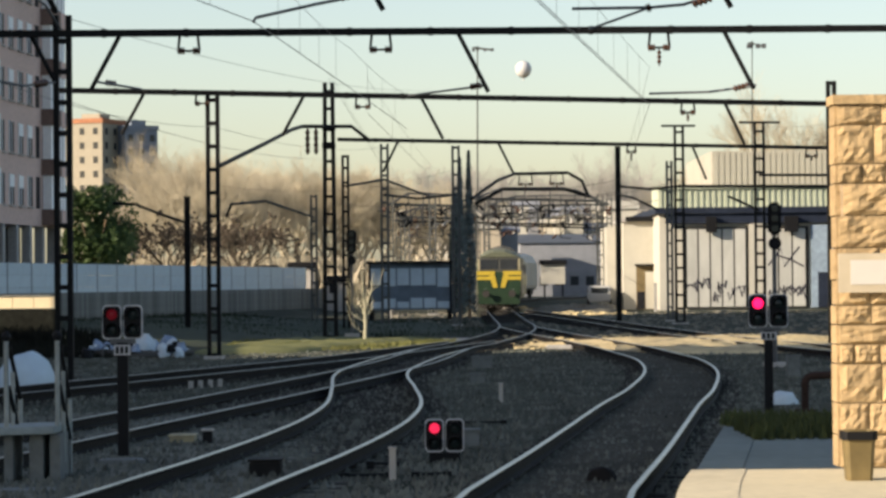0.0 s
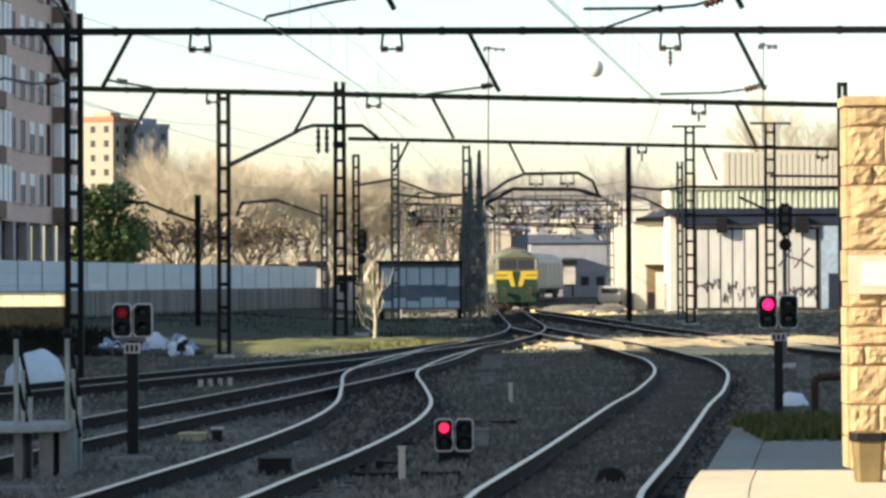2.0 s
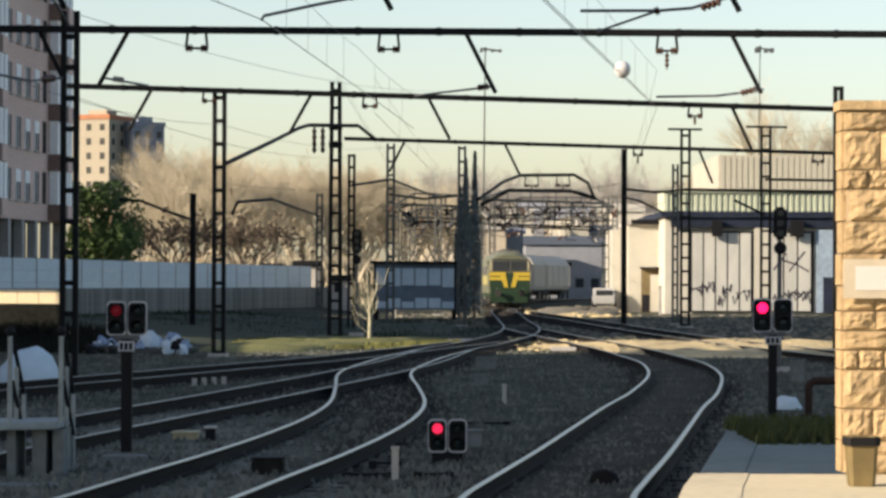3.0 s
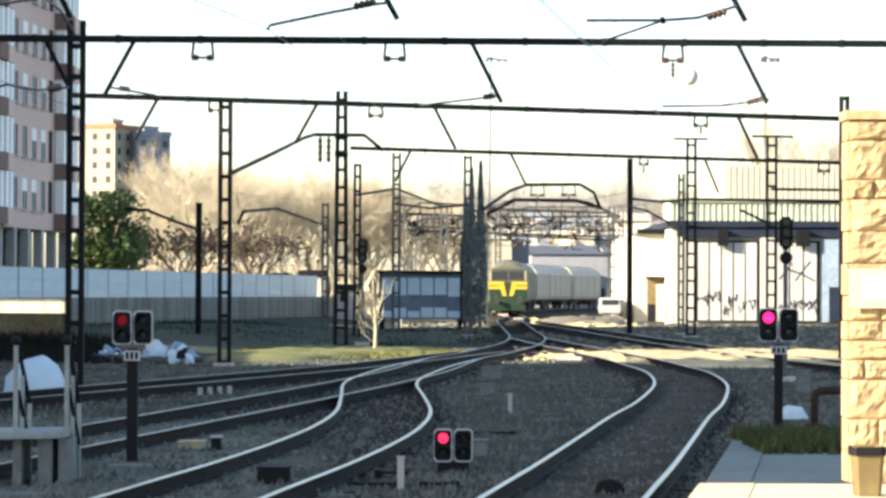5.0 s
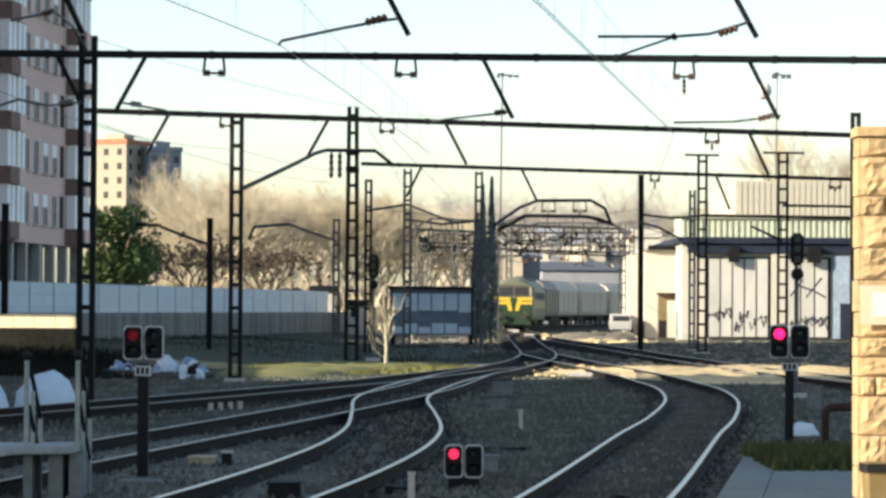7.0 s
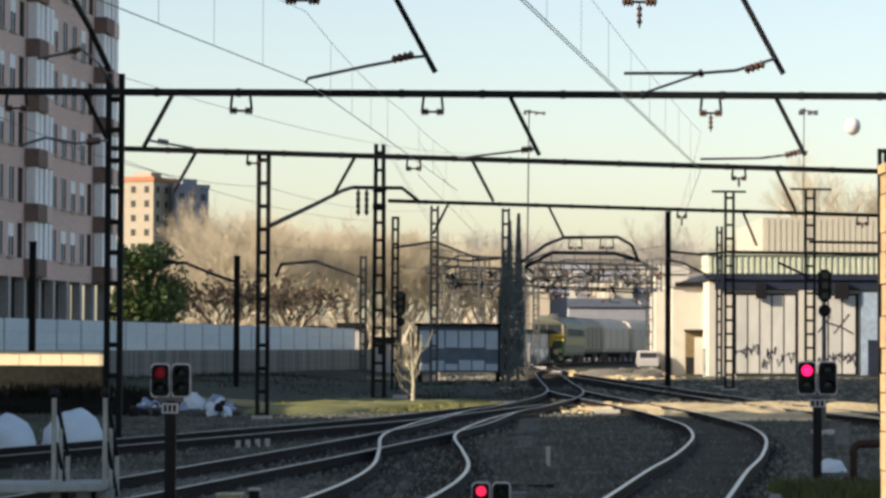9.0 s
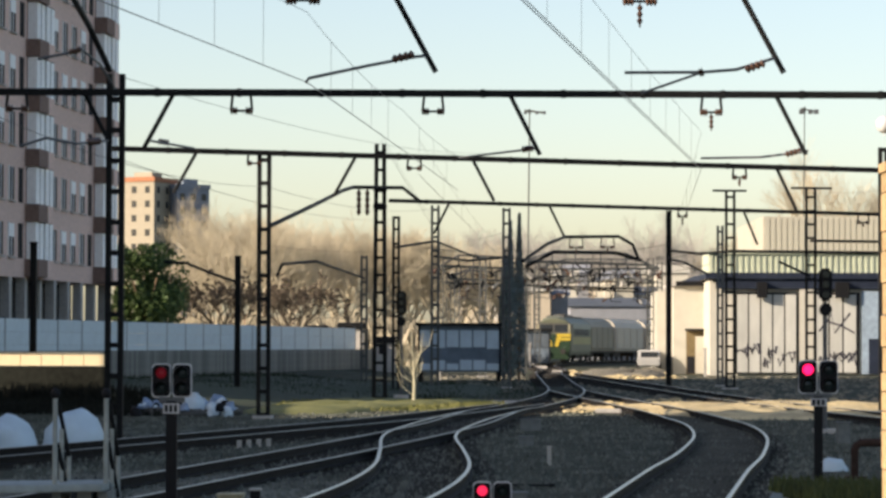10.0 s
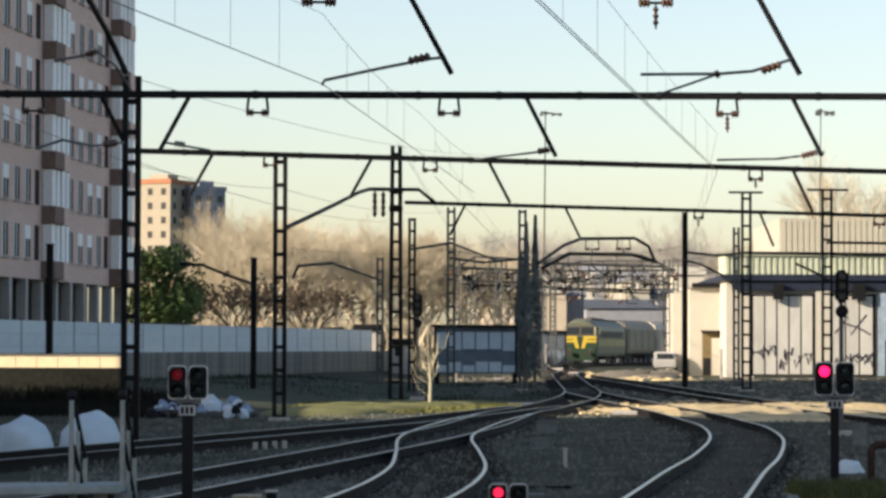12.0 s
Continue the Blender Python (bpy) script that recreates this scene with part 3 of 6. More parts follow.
def hanger(x, y, z, w=0.5, drop=0.0):
    """The square cage with two insulators under a gantry beam, with a hanging insulator string."""
    root = thing("wire_hanger", "steel cage hanger with brown insulators under a gantry beam", "hanger", pose(x, y, z), group="wire hangers")
    h = w * 0.78
    for s in (-1, 1):
        bm = bmesh.new()
        bar(bm, (s * w * 0.42, 0, 0), (s * w * 0.5, 0, -h), 0.06)
        part("cage_bar", bm, "iron", root)
        bm = bmesh.new()
        lathe(bm, (s * w * 0.54, 0, -h), (s * w * 0.18, 0, -h), (0.04, 0.1, 0.05, 0.1, 0.05, 0.1, 0.04))
        part("insulator", bm, "insulator", root)
    bm = bmesh.new()
    bar(bm, (-w * 0.5, 0, -h), (w * 0.5, 0, -h), 0.05)
    part("cage_bar", bm, "iron", root)
    bm = bmesh.new()
    bar(bm, (-w * 0.42, 0, -0.02), (w * 0.42, 0, -0.02), 0.05)
    part("cage_bar", bm, "iron", root)
    if drop:
        bm = bmesh.new()
        lathe(bm, (0, 0, -h), (0, 0, -h - drop), (0.015, 0.015, 0.06, 0.025, 0.06, 0.025, 0.06, 0.02, 0.015))
        part("insulator_string", bm, "insulator", root)
    return root


def steady_arm(points, insulator_at, size=0.05):
    root = thing("steady_arm", "thin steel registration arm with an insulator at its end", "arm", group="steady arms")
    bm = bmesh.new()
    chain(bm, points, size, size, 6)
    part("arm", bm, "galvanised", root)
    bm = bmesh.new()
    p, q = Vector(insulator_at[0]), Vector(insulator_at[1])
    lathe(bm, p, q, (0.03, 0.09, 0.045, 0.09, 0.045, 0.09, 0.045, 0.09, 0.03))
    part("insulator", bm, "insulator", root)
    return root


def wire(points, size=0.014, label="thin overhead contact wire"):
    root = thing("overhead_wire", label, "wire", group="overhead wires")
    bm = bmesh.new()
    chain(bm, points, size, size, 4)
    part("strand", bm, "wire", root)
    return root


def sagging(p, q, sag, n=10):
    p, q = Vector(p), Vector(q)
    return [p.lerp(q, i / n) - Vector((0, 0, sag * 4 * (i / n) * (1 - i / n))) for i in range(n + 1)]


# first gantry
ladder_mast(-8.86, 66.1, -0.2, 8.42, 0.30)
gantry_beam((-13.63, 65.5, 7.95), (13.14, 68.5, 8.16), 0.16)
strut((-7.51, 66.2, 7.98), (-8.2, 66.2, 6.7))
strut((-9.58, 66, 7.96), (-9.02, 66, 6.85))
strut((0.39, 67.1, 8.04), (1.11, 67.1, 6.61))
strut((6.77, 67.8, 8.1), (7.49, 67.8, 6.67))
for place, dr in (((-5.93, 66.4, 7.98), 0), ((-1.43, 66.9, 8.01), 0), ((5.21, 67.6, 8.06), 0.45)):
    hanger(*place, 0.5, dr)
# gantry closest to the platform
gantry_beam((-10.81, 52, 8.98), (10.38, 54, 9.14), 0.16)
strut((-2.07, 52.85, 9.04), (-1.08, 52.85, 7.2))
strut((4.5, 53.45, 9.1), (5.49, 53.45, 7.25))
hanger(*(-3.57, 52.7, 9), 0.6, 0)
hanger(*(2.76, 53.3, 9.06), 0.6, 0.5)
steady_arm([(-3.46, 52, 6.91), (-3.41, 52, 7), (-2.29, 52, 7.24), (-1.47, 52.6, 7.46), (-1.25, 52.85, 7.51)], ((-1.87, 52, 7.35), (-1.46, 52, 7.45)))
steady_arm([(2.46, 53, 7.21), (3.92, 53, 7.22), (4.55, 53, 7.27), (5.13, 53.2, 7.46), (5.33, 53.45, 7.54)], ((4.72, 53, 7.27), (5.09, 53, 7.4)))
steady_arm([(2.77, 53, 6.82), (3.92, 53, 7.22)], ((3.85, 53, 7.2), (3.94, 53, 7.23)), 0.04)
bent_arm_points = [(-8.04, 53, 9.06), (-8.69, 58, 9.25), (-9.04, 63, 9.17), (-9, 66, 8.51)]
steady_arm([(-10.04, 62, 8.36), (-9.42, 62, 8.48), (-9.08, 62, 8.58), (-9.03, 64.6, 8.5), (-8.9, 66.05, 8.1)], ((-9.35, 62, 8.5), (-9.08, 62, 8.58)))
steady_arm([(-10.43, 62, 6.43), (-9.83, 62, 6.62), (-9.34, 63, 6.56), (-9.02, 66, 6.85)], ((-9.2, 64, 6.67), (-9.09, 65, 6.77)))
hanger(*(-11.12, 65.7, 7.96), 0.5, 0)
# second gantry
ladder_mast(-7.12, 87.8, -0.2, 8.03, 0.30)
ladder_mast(12.81, 93, -0.2, 8.61, 0.20)
gantry_beam((-11.78, 86.5, 8.08), (12.87, 93, 7.86), 0.16)
strut((-9.16, 87.2, 8.05), (-9.88, 87.2, 6.75))
strut((-4.3, 88.6, 8.02), (-5, 88.6, 6.75))
strut((-0.67, 89.6, 8), (0.03, 89.6, 6.65))
strut((9.21, 92.1, 7.89), (9.86, 92.1, 6.5))
hanger(*(-2.49, 89.05, 8), 0.45)
hanger(*(-7.43, 87.7, 8.04), 0.42)
hanger(*(7.99, 91.8, 7.9), 0.45, 0.3)
steady_arm([(-1.1, 89.4, 8.01), (1.03, 67.1, 6.76)], ((0.68, 67.5, 6.76), (0.95, 67.4, 6.79)), 0.05)
steady_arm([(5.3, 72, 6.86), (6.53, 69, 6.69), (7.4, 67.85, 6.74), (7.54, 67.78, 6.77)], ((7.02, 68, 6.69), (7.4, 68, 6.79)))
steady_arm([(-7.44, 70, 6.95), (-8.1, 66.2, 6.87)], ((-8.09, 68, 6.98), (-7.82, 68, 6.94)))
# third gantry
ladder_mast(-4.64, 116, -0.2, 10.33, 0.46, 0.30)
gantry_beam((-4.27, 116, 8), (17.04, 124, 7.85), 0.15)
strut((-1.81, 117, 7.98), (-2.45, 117, 6.68))
strut((2.34, 118.6, 7.96), (2.97, 118.6, 6.67))
strut((10.77, 121.8, 7.9), (11.37, 121.8, 6.43))
hanger(*(8.08, 120.8, 7.92), 0.4, 0.4)
hanger(*(16.16, 123.7, 7.87), 0.5, 0.2)
solid_post(9.31, 150, -0.2, 9.17, 0.26)
# arm with a bent crown in front of the third gantry
arm = thing("cantilever_arm", "bent dark steel cantilever arm on a lattice mast", "arm", group="cantilever arms")
bm = bmesh.new()
chain(bm, [(-6.94, 88, 5.78), (-6.12, 98, 6.97), (-5.74, 108, 7.98), (-5.6, 113, 8.38), (-3.71, 116, 8.53), (-2.95, 116, 7.92)], 0.13, 0.13, 6)
part("tube", bm, "iron", arm)
for x, z in ((-5.42, 7.95), (-5.08, 7.92)):
    root = thing("insulator_string", "dark insulator string hanging under the bent arm", "insulator", group="insulator strings")
    bm = bmesh.new()
    lathe(bm, (x, 114.0, 8.46), (x, 114.0, 7.3), (0.03, 0.03, 0.1, 0.06, 0.1, 0.06, 0.1, 0.06, 0.1, 0.03))
    part("string", bm, "insulator", root)
for x, y, z, h in ((-4.64, 115.7, 7.75, 0.26), (-4.64, 115.7, 8.45, 0.22)):
    root = thing("junction_clamp", "dark bolted clamp on a lattice mast", "clamp", group="mast clamps")
    bm = bmesh.new()
    box(bm, x - 0.27, x + 0.27, y - 0.12, y + 0.5, z - h / 2, z + h / 2)
    bmesh.ops.bevel(bm, geom=bm.edges[:], offset=0.04, segments=1, affect="EDGES")
    part("clamp", bm, "iron", root)
# masts further down the line
for (x, y, top), wide in (((-3.07, 150, 9.47), 0.34), ((-7.52, 165, 7.28), 0.30), ((-4.8, 140, 8.44), 0.26), ((12.56, 150, 10.32), 0.42),
                          ((16.82, 150, 10.5), 0.46), ((0.71, 150, 9.35), 0.32), ((-0.69, 190, 7.99), 0.40), ((12.83, 160, 8.86), 0.26)):
    # masts further off get the iron paled for haze
    ladder_mast(x, y, ground_height(x, y), top, wide, material="iron" if abs(x) > 4 and y < 160 else "haze_iron")
for x, y, top in ((-10.84, 120, 5.79), (-17.1, 105, 5.82)):
    solid_post(x, y, ground_height(x, y), top, 0.22)


# ---- walls and fences on the left ----
def along(a, b, z0, z1, length, gap, thick, name, material, root):
    """Upright panels side by side from a to b."""
    a, b = Vector((*a, 0)), Vector((*b, 0))
    n = max(1, round((b - a).length / length))
    step = (b - a) / n
    turn = math.atan2(step.y, step.x)
    proto = None
    for i in range(n):
        c = a + step * (i + 0.5)
        if proto is None:
            w = step.length - gap
            proto = boxed(name, material, root, -w / 2, w / 2, -thick / 2, thick / 2, z0, z1)
            ob = proto
        else:
            ob = shared(name, proto, root, Matrix())
        ob.matrix_basis = Matrix.Translation(c) @ Matrix.Rotation(turn, 4, "Z")


WALL_A, WALL_B = (-23.4, 112), (-8.6, 205)
barrier = thing("noise_barrier", "pale blue-grey panelled noise barrier wall", "wall", kind="structure")
BAR_A, BAR_B = (WALL_A[0] - 1.5, WALL_A[1] + 2), (WALL_B[0] - 1.5, WALL_B[1] + 2)
for k in range(5):
    along(BAR_A, BAR_B, 0.2 + 0.61 * k, 0.2 + 0.61 * k + 0.6, 4.0, 0.02, 0.12, "panel", "panel_white", barrier)
for k in range(25):
    x, y = BAR_A[0] + (BAR_B[0] - BAR_A[0]) * k / 24, BAR_A[1] + (BAR_B[1] - BAR_A[1]) * k / 24
    boxed("barrier_post", "galvanised", barrier, x - 0.07, x + 0.07, y - 0.09, y + 0.09, -0.2, 3.3)
fence = thing("board_fence", "weathered dark upright board fence", "fence", kind="structure")
along(WALL_A, WALL_B, 0.2, 1.75, 0.42, 0.05, 0.05, "board", "boards", fence)

# ---- big brick apartment block ----
def apartment_block():
    root = thing("apartment_block", "tall brown brick apartment block with white blinds and glazed balconies", "building",
                 pose(-22.6, 166, -0.2, 0, 0, 84.5))
    # local x runs back along the facade towards the camera as -x; the facade faces -y
    # the near end, out of view, is lengthened to shade the verge
    L, H, deep = 69.0, 31.5, 8.0
    front = 0.0
    boxed("wall", "brick", root, -L, 0, front, deep, 5.7, H)
    boxed("parapet", "brick_dark", root, -L - 0.1, 0.1, front - 0.1, deep + 0.1, H, H + 0.6)
    # near-black block stands in for the shade behind the pillars
    boxed("arcade_shade", "shaded_pane", root, -L + 0.2, -0.2, front + 2.2, deep - 0.2, 0, 5.69)
    for i in range(22):
        x = -0.4 - i * 3.05
        boxed("pillar", "concrete", root, x - 0.25, x + 0.25, front, front + 0.5, 0, 5.695)
    pieces = {}

    def put(key, name, material, dims, x, z, parent=root):
        if key not in pieces:
            pieces[key] = boxed(name, material, parent, *dims)
            ob = pieces[key]
        else:
            ob = shared(name, pieces[key], parent, Matrix())
        ob.matrix_basis = pose(x, front, z)

    rnd = random.Random(9)
    for f in range(8):
        z = 6.7 + f * 2.88
        for bay in range(4):
            x = -0.1 - bay * 15.1
            # glazed bay with white blinds, dark brick boxes under it
            for k in range(2):
                put("gallery", "window", "blind", (-0.82, 0.82, -0.55, -0.05, 0.0, 1.93), x - 0.9 - k * 2.0, z)
                put("gallery_rail", "window_bar", "shaded_pane", (-0.02, 0.02, -0.565, -0.551, 0.0, 1.93), x - 0.9 - k * 2.0, z)
            put("jamb", "glazing", "shaded_pane", (-0.17, 0.17, -0.4, -0.004, 0.0, 1.93), x - 1.9, z)
            put("parapet_box", "balcony", "brick_dark", (-0.95, 0.95, -0.75, -0.004, -0.93, -0.02), x - 2.9, z)
            put("parapet_end", "balcony", "brick", (-0.85, 0.85, -0.6, -0.004, -0.93, -0.02), x - 0.95, z)
            put("side_light", "window", "shaded_pane", (-0.4, 0.4, -0.03, 0.004, 0.0, 1.8), x - 4.75, z)
            for k in range(4):
                wx = x - 6.6 - k * 2.1
                put("window", "window", "shaded_pane", (-0.52, 0.52, -0.03, 0.004, 0.1, 1.75), wx, z)
                put("frame_side", "window_frame", "blind", (-0.60, -0.525, -0.07, 0.0, 0.04, 1.8), wx, z)
                put("frame_mid", "window_frame", "blind", (-0.04, 0.04, -0.055, -0.031, 0.1, 1.75), wx, z)
                put("sill", "window_sill", "concrete", (-0.65, 0.65, -0.14, -0.004, -0.03, 0.035), wx, z)
                if rnd.random() < 0.45:
                    put("shutter", "roller_blind", "blind", (-0.5, 0.5, -0.05, -0.032, 1.05, 1.74), wx, z)
    return root


apartment_block()


def tower(name, label, m, w, d, h, material, side_material, floors, cols):
    root = thing(name, label, "building", m)
    boxed("wall", material, root, -w / 2, w / 2, 0, d, 0, h)
    boxed("parapet", "terracotta" if material == "tower_cream" else side_material, root, -w / 2 - 0.2, w / 2 + 0.2, -0.2, d + 0.2, h, h + 1.0)
    boxed("roof_hut", material, root, -w / 5, w / 4, d * 0.3, d * 0.7, h + 1.0, h + 2.2)
    proto = None
    for f in range(floors):
        for c in range(cols):
            x, z = -w / 2 + (c + 0.5) * w / cols, h - 2.4 - f * (h / floors)
            for side in range(2):
                if proto is None:
                    proto = boxed("window", "glass_dark", root, -0.55, 0.55, -0.06, 0.04, 0, 1.4)
                    ob = proto
                else:
                    ob = shared("window", proto, root, Matrix())
                if side == 0:
                    ob.matrix_basis = pose(x, 0, z)
                else:
                    ob.matrix_basis = pose(w / 2, (c + 0.5) * d / cols, z, 0, 0, 90)
    return root


tower("apartment_tower", "distant cream apartment tower with a terracotta top, lit by low sun", pose(-76.4, 600, 0, 0, 0, -20), 9.5, 12, 36.5, "tower_cream", "terracotta", 12, 3)
# this tower's wall colour holds its shade
tower("apartment_tower", "distant apartment tower, shade put into its blue-grey", pose(-64.2, 604, 0, 0, 0, 30), 7.5, 6.5, 35.2, "tower_shade", "tower_shade", 12, 3)


# ---- sheds on the right ----
def loco_shed():
    root = thing("engine_shed", "white engine shed with tall panelled doors and a green ribbed roof", "building")
    x0, x1, y0, y1, base, eave = 15.33, 34.18, 200, 230, 0.1, 6.81
    boxed("wall", "white_render", root, x0, x1, y0 + 0.3, y1, base - 0.4, eave)
    boxed("fascia", "navy", root, x0 - 0.3, x1 + 0.3, y0 - 0.3, y1, eave, eave + 0.42)
    top = 8.61
    roof = boxed("roof_cladding", "roof_green", root, x0 - 0.1, x1, y0 - 0.2, y0 + 6, eave + 0.425, top)
    n, rib = int((x1 - x0) / 0.42), None
    for i in range(n):
        if rib is None:
            rib = boxed("roof_rib", "roof_green", roof, 0, 0.16, y0 - 0.27, y0 - 0.202, eave + 0.43, top - 0.02)
            rib.matrix_basis = pose(x0, 0, 0)
        else:
            shared("roof_rib", rib, roof, pose(x0 + i * 0.42, 0, 0))
    boxed("gutter", "roof_green", root, x0 - 0.3, x1, y0 - 0.4, y0 - 0.28, top - 0.06, top + 0.12)
    upper = boxed("upper_hall", "clad_beige", root, 19.75, x1, 207, 229, eave, 11.53)
    sheet = None
    for i in range(34):
        x = 19.75 + 0.12 + i * 0.42
        if sheet is None:
            sheet = boxed("cladding_panel", "clad_beige", upper, 0, 0.33, 206.93, 206.998, top - 0.5, 11.36)
            sheet.matrix_basis = pose(x, 0, 0)
        else:
            shared("cladding_panel", sheet, upper, pose(x, 0, 0))
    # doors: tall vertical panels
    door = boxed("door", "black", root, 17.09, 21.6, y0 + 0.12, y0 + 0.25, base, 5.86)
    for i in range(5):
        x = 17.25 + i * 0.85
        boxed("door_panel", "door_white", door, x, x + 0.74, y0 + 0.05, y0 + 0.118, base + 0.1, 5.7)
    door = boxed("door", "black", root, 22.68, 25.87, y0 + 0.12, y0 + 0.25, base, 5.86)
    for i in range(3):
        x = 22.8 + i * 0.98
        boxed("door_panel", "door_white", door, x, x + 0.86, y0 + 0.05, y0 + 0.118, base + 0.1, 5.7)
    boxed("lintel", "navy", root, x0 + 0.4, x1, y0 - 0.1, y0 + 0.1, 6.1, eave - 0.01)
    boxed("side_bay", "blue_paint", root, 26.03, 27.59, y0 + 0.02, y0 + 0.25, base, 5.94)
    boxed("side_bay_foot", "navy", root, 26.5, 27.55, y0 - 0.01, y0 + 0.015, base, 2.6, label="dark blue lower panel")
    boxed("pier", "white_render", root, 21.64, 22.6, y0 - 0.05, y0 + 0.29, base, 6.06)
    for px0, px1 in ((18.6, 19.32), (24.12, 25.08)):
        boxed("lamp_box", "black", root, px0, px1, y0 - 0.5, y0 - 0.15, 5.46, 6.57)
    # sprayed letters low on the doors, and a large scrawl above
    rnd = random.Random(11)

    def stroke(points, thick):
        bm = bmesh.new()
        chain(bm, [(px, y0 + 0.043, pz) for px, pz in points], 0.01, thick)
        part("scrawl", bm, "graffiti", root, "dark sprayed scrawl")

    for i in range(17):
        x = rnd.uniform(17.2, 21.3) if i < 11 else rnd.uniform(22.8, 25.4)
        z = 1.45 + rnd.gauss(0, 0.28)
        pts = [(x, z)]
        lean = rnd.choice((-1, 1))
        for k in range(rnd.randrange(3, 6)):
            lean = -lean
            pts.append((pts[-1][0] + rnd.uniform(-0.1, 0.4), z + lean * rnd.uniform(0.05, 0.5)))
        stroke(pts, rnd.uniform(0.1, 0.2))
    stroke([(23.0, 3.1), (23.9, 4.3), (24.1, 3.0), (25.2, 4.4)], 0.16)
    stroke([(23.3, 3.9), (24.6, 3.5), (25.5, 3.0)], 0.14)


loco_shed()
annex = thing("white_annex", "sunlit white rendered annex with a brown doorway", "building")
ax0, ax1, axm = 12, 15.79, 13.11
boxed("wall", "white_render", annex, axm, ax1, 206, 215, -0.2, 6.38)
boxed("side_wing", "white_render", annex, ax0, axm - 0.01, 207.5, 215, -0.2, 6.05)
boxed("roof", "concrete", annex, axm - 0.15, ax1 + 0.1, 205.8, 215.2, 6.38, 6.59)
# flat panels: brown doorway with the recess's shade put into the colours
boxed("recess", "niche", annex, 14.05, 15.6, 205.95, 206.0, 0.0, 3.15, label="flat brown doorway panel, darkened for the shade of its recess")
boxed("door", "white_render", annex, 14.72, 15.32, 205.88, 205.945, 0.05, 2.75, label="white door leaf")
boxed("recess_shade", "shaded_pane", annex, 14.1, 14.66, 205.92, 205.948, 0.05, 1.3)
boxed("canopy", "black", annex, 13.95, 15.7, 205.5, 205.94, 3.17, 3.3)
boxed("eave", "black", annex, 13.3, ax1 + 0.2, 205.6, 205.79, 6.42, 6.75)


# ---- buildings behind the train ----
def plain_block(name, label, x0, x1, y0, y1, h, material, roof_material, rows=2, cols=3):
    root = thing(name, label, "building")
    boxed("wall", material, root, x0, x1, y0, y1, -0.2, h)
    bm = bmesh.new()
    m = (y0 + y1) / 2
    v = [bm.verts.new(c) for c in ((x0 - 0.3, y0 - 0.3, h + 0.005), (x1 + 0.3, y0 - 0.3, h + 0.005), (x1 + 0.3, y1, h + 0.005), (x0 - 0.3, y1, h + 0.005), (x0 - 0.3, m, h + 1.2), (x1 + 0.3, m, h + 1.2))]
    for f in ((0, 1, 5, 4), (2, 3, 4, 5), (3, 0, 4), (1, 2, 5), (3, 2, 1, 0)):
        bm.faces.new([v[i] for i in f])
    part("roof", bm, roof_material, root)
    for r in range(rows):
        for c in range(cols):
            x, z = x0 + (c + 0.5) * (x1 - x0) / cols, 1.6 + r * (h - 1.5) / max(rows, 1)
            boxed("window", "glass_dark", root, x - 0.5, x + 0.5, y0 - 0.05, y0 + 0.05, z, z + 1.1)
    return root


plain_block("yard_house", "tall beige yard house in warm sun", 3.81, 6.71, 330, 338, 8.36, "cream_render", "clad_beige", 1, 2)
plain_block("water_tower_house", "dark narrow brick block beside the yard house", 6.87, 8.88, 335, 342, 7.99, "grey_render", "grey_render", 1, 1)
plain_block("grey_workshop", "long grey corrugated workshop in shade", 9.42, 20.72, 345, 360, 6.79, "grey_render", "galvanised", 1, 6)
plain_block("far_factory", "far white factory with a row of roof lights", 16.85, 32.19, 480, 500, 11.69, "white_render", "white_render", 2, 8)
plain_block("far_houses", "far row of pale houses above the yard", -6.67, 18.25, 520, 540, 13.01, "cream_render", "rubble", 2, 9)


rh = random.Random(23)
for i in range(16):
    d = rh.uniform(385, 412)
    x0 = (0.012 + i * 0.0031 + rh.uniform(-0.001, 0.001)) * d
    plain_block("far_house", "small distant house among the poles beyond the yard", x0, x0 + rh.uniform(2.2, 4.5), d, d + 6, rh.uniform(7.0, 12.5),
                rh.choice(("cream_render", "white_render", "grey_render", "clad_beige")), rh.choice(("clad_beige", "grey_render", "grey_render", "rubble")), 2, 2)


# ---- trees ----
def limb(bm, p, way, length, r, depth, rnd, spread, tips):
    q = p + way * length
    bar(bm, p, q, 2 * r, 2 * r, 4 if depth > 1 else 3, 0.65)
    if depth == 0:
        tips.append(q)
        return
    for k in range(rnd.choice((3, 3, 4)) if depth < 5 else 3):
        turn = Vector((rnd.gauss(0, spread), rnd.gauss(0, spread), rnd.gauss(0.12, spread * 0.6)))
        limb(bm, p.lerp(q, rnd.uniform(0.55, 1.0)), (way + turn).normalized(), length * rnd.uniform(0.62, 0.82), r * 0.6, depth - 1, rnd, spread, tips)


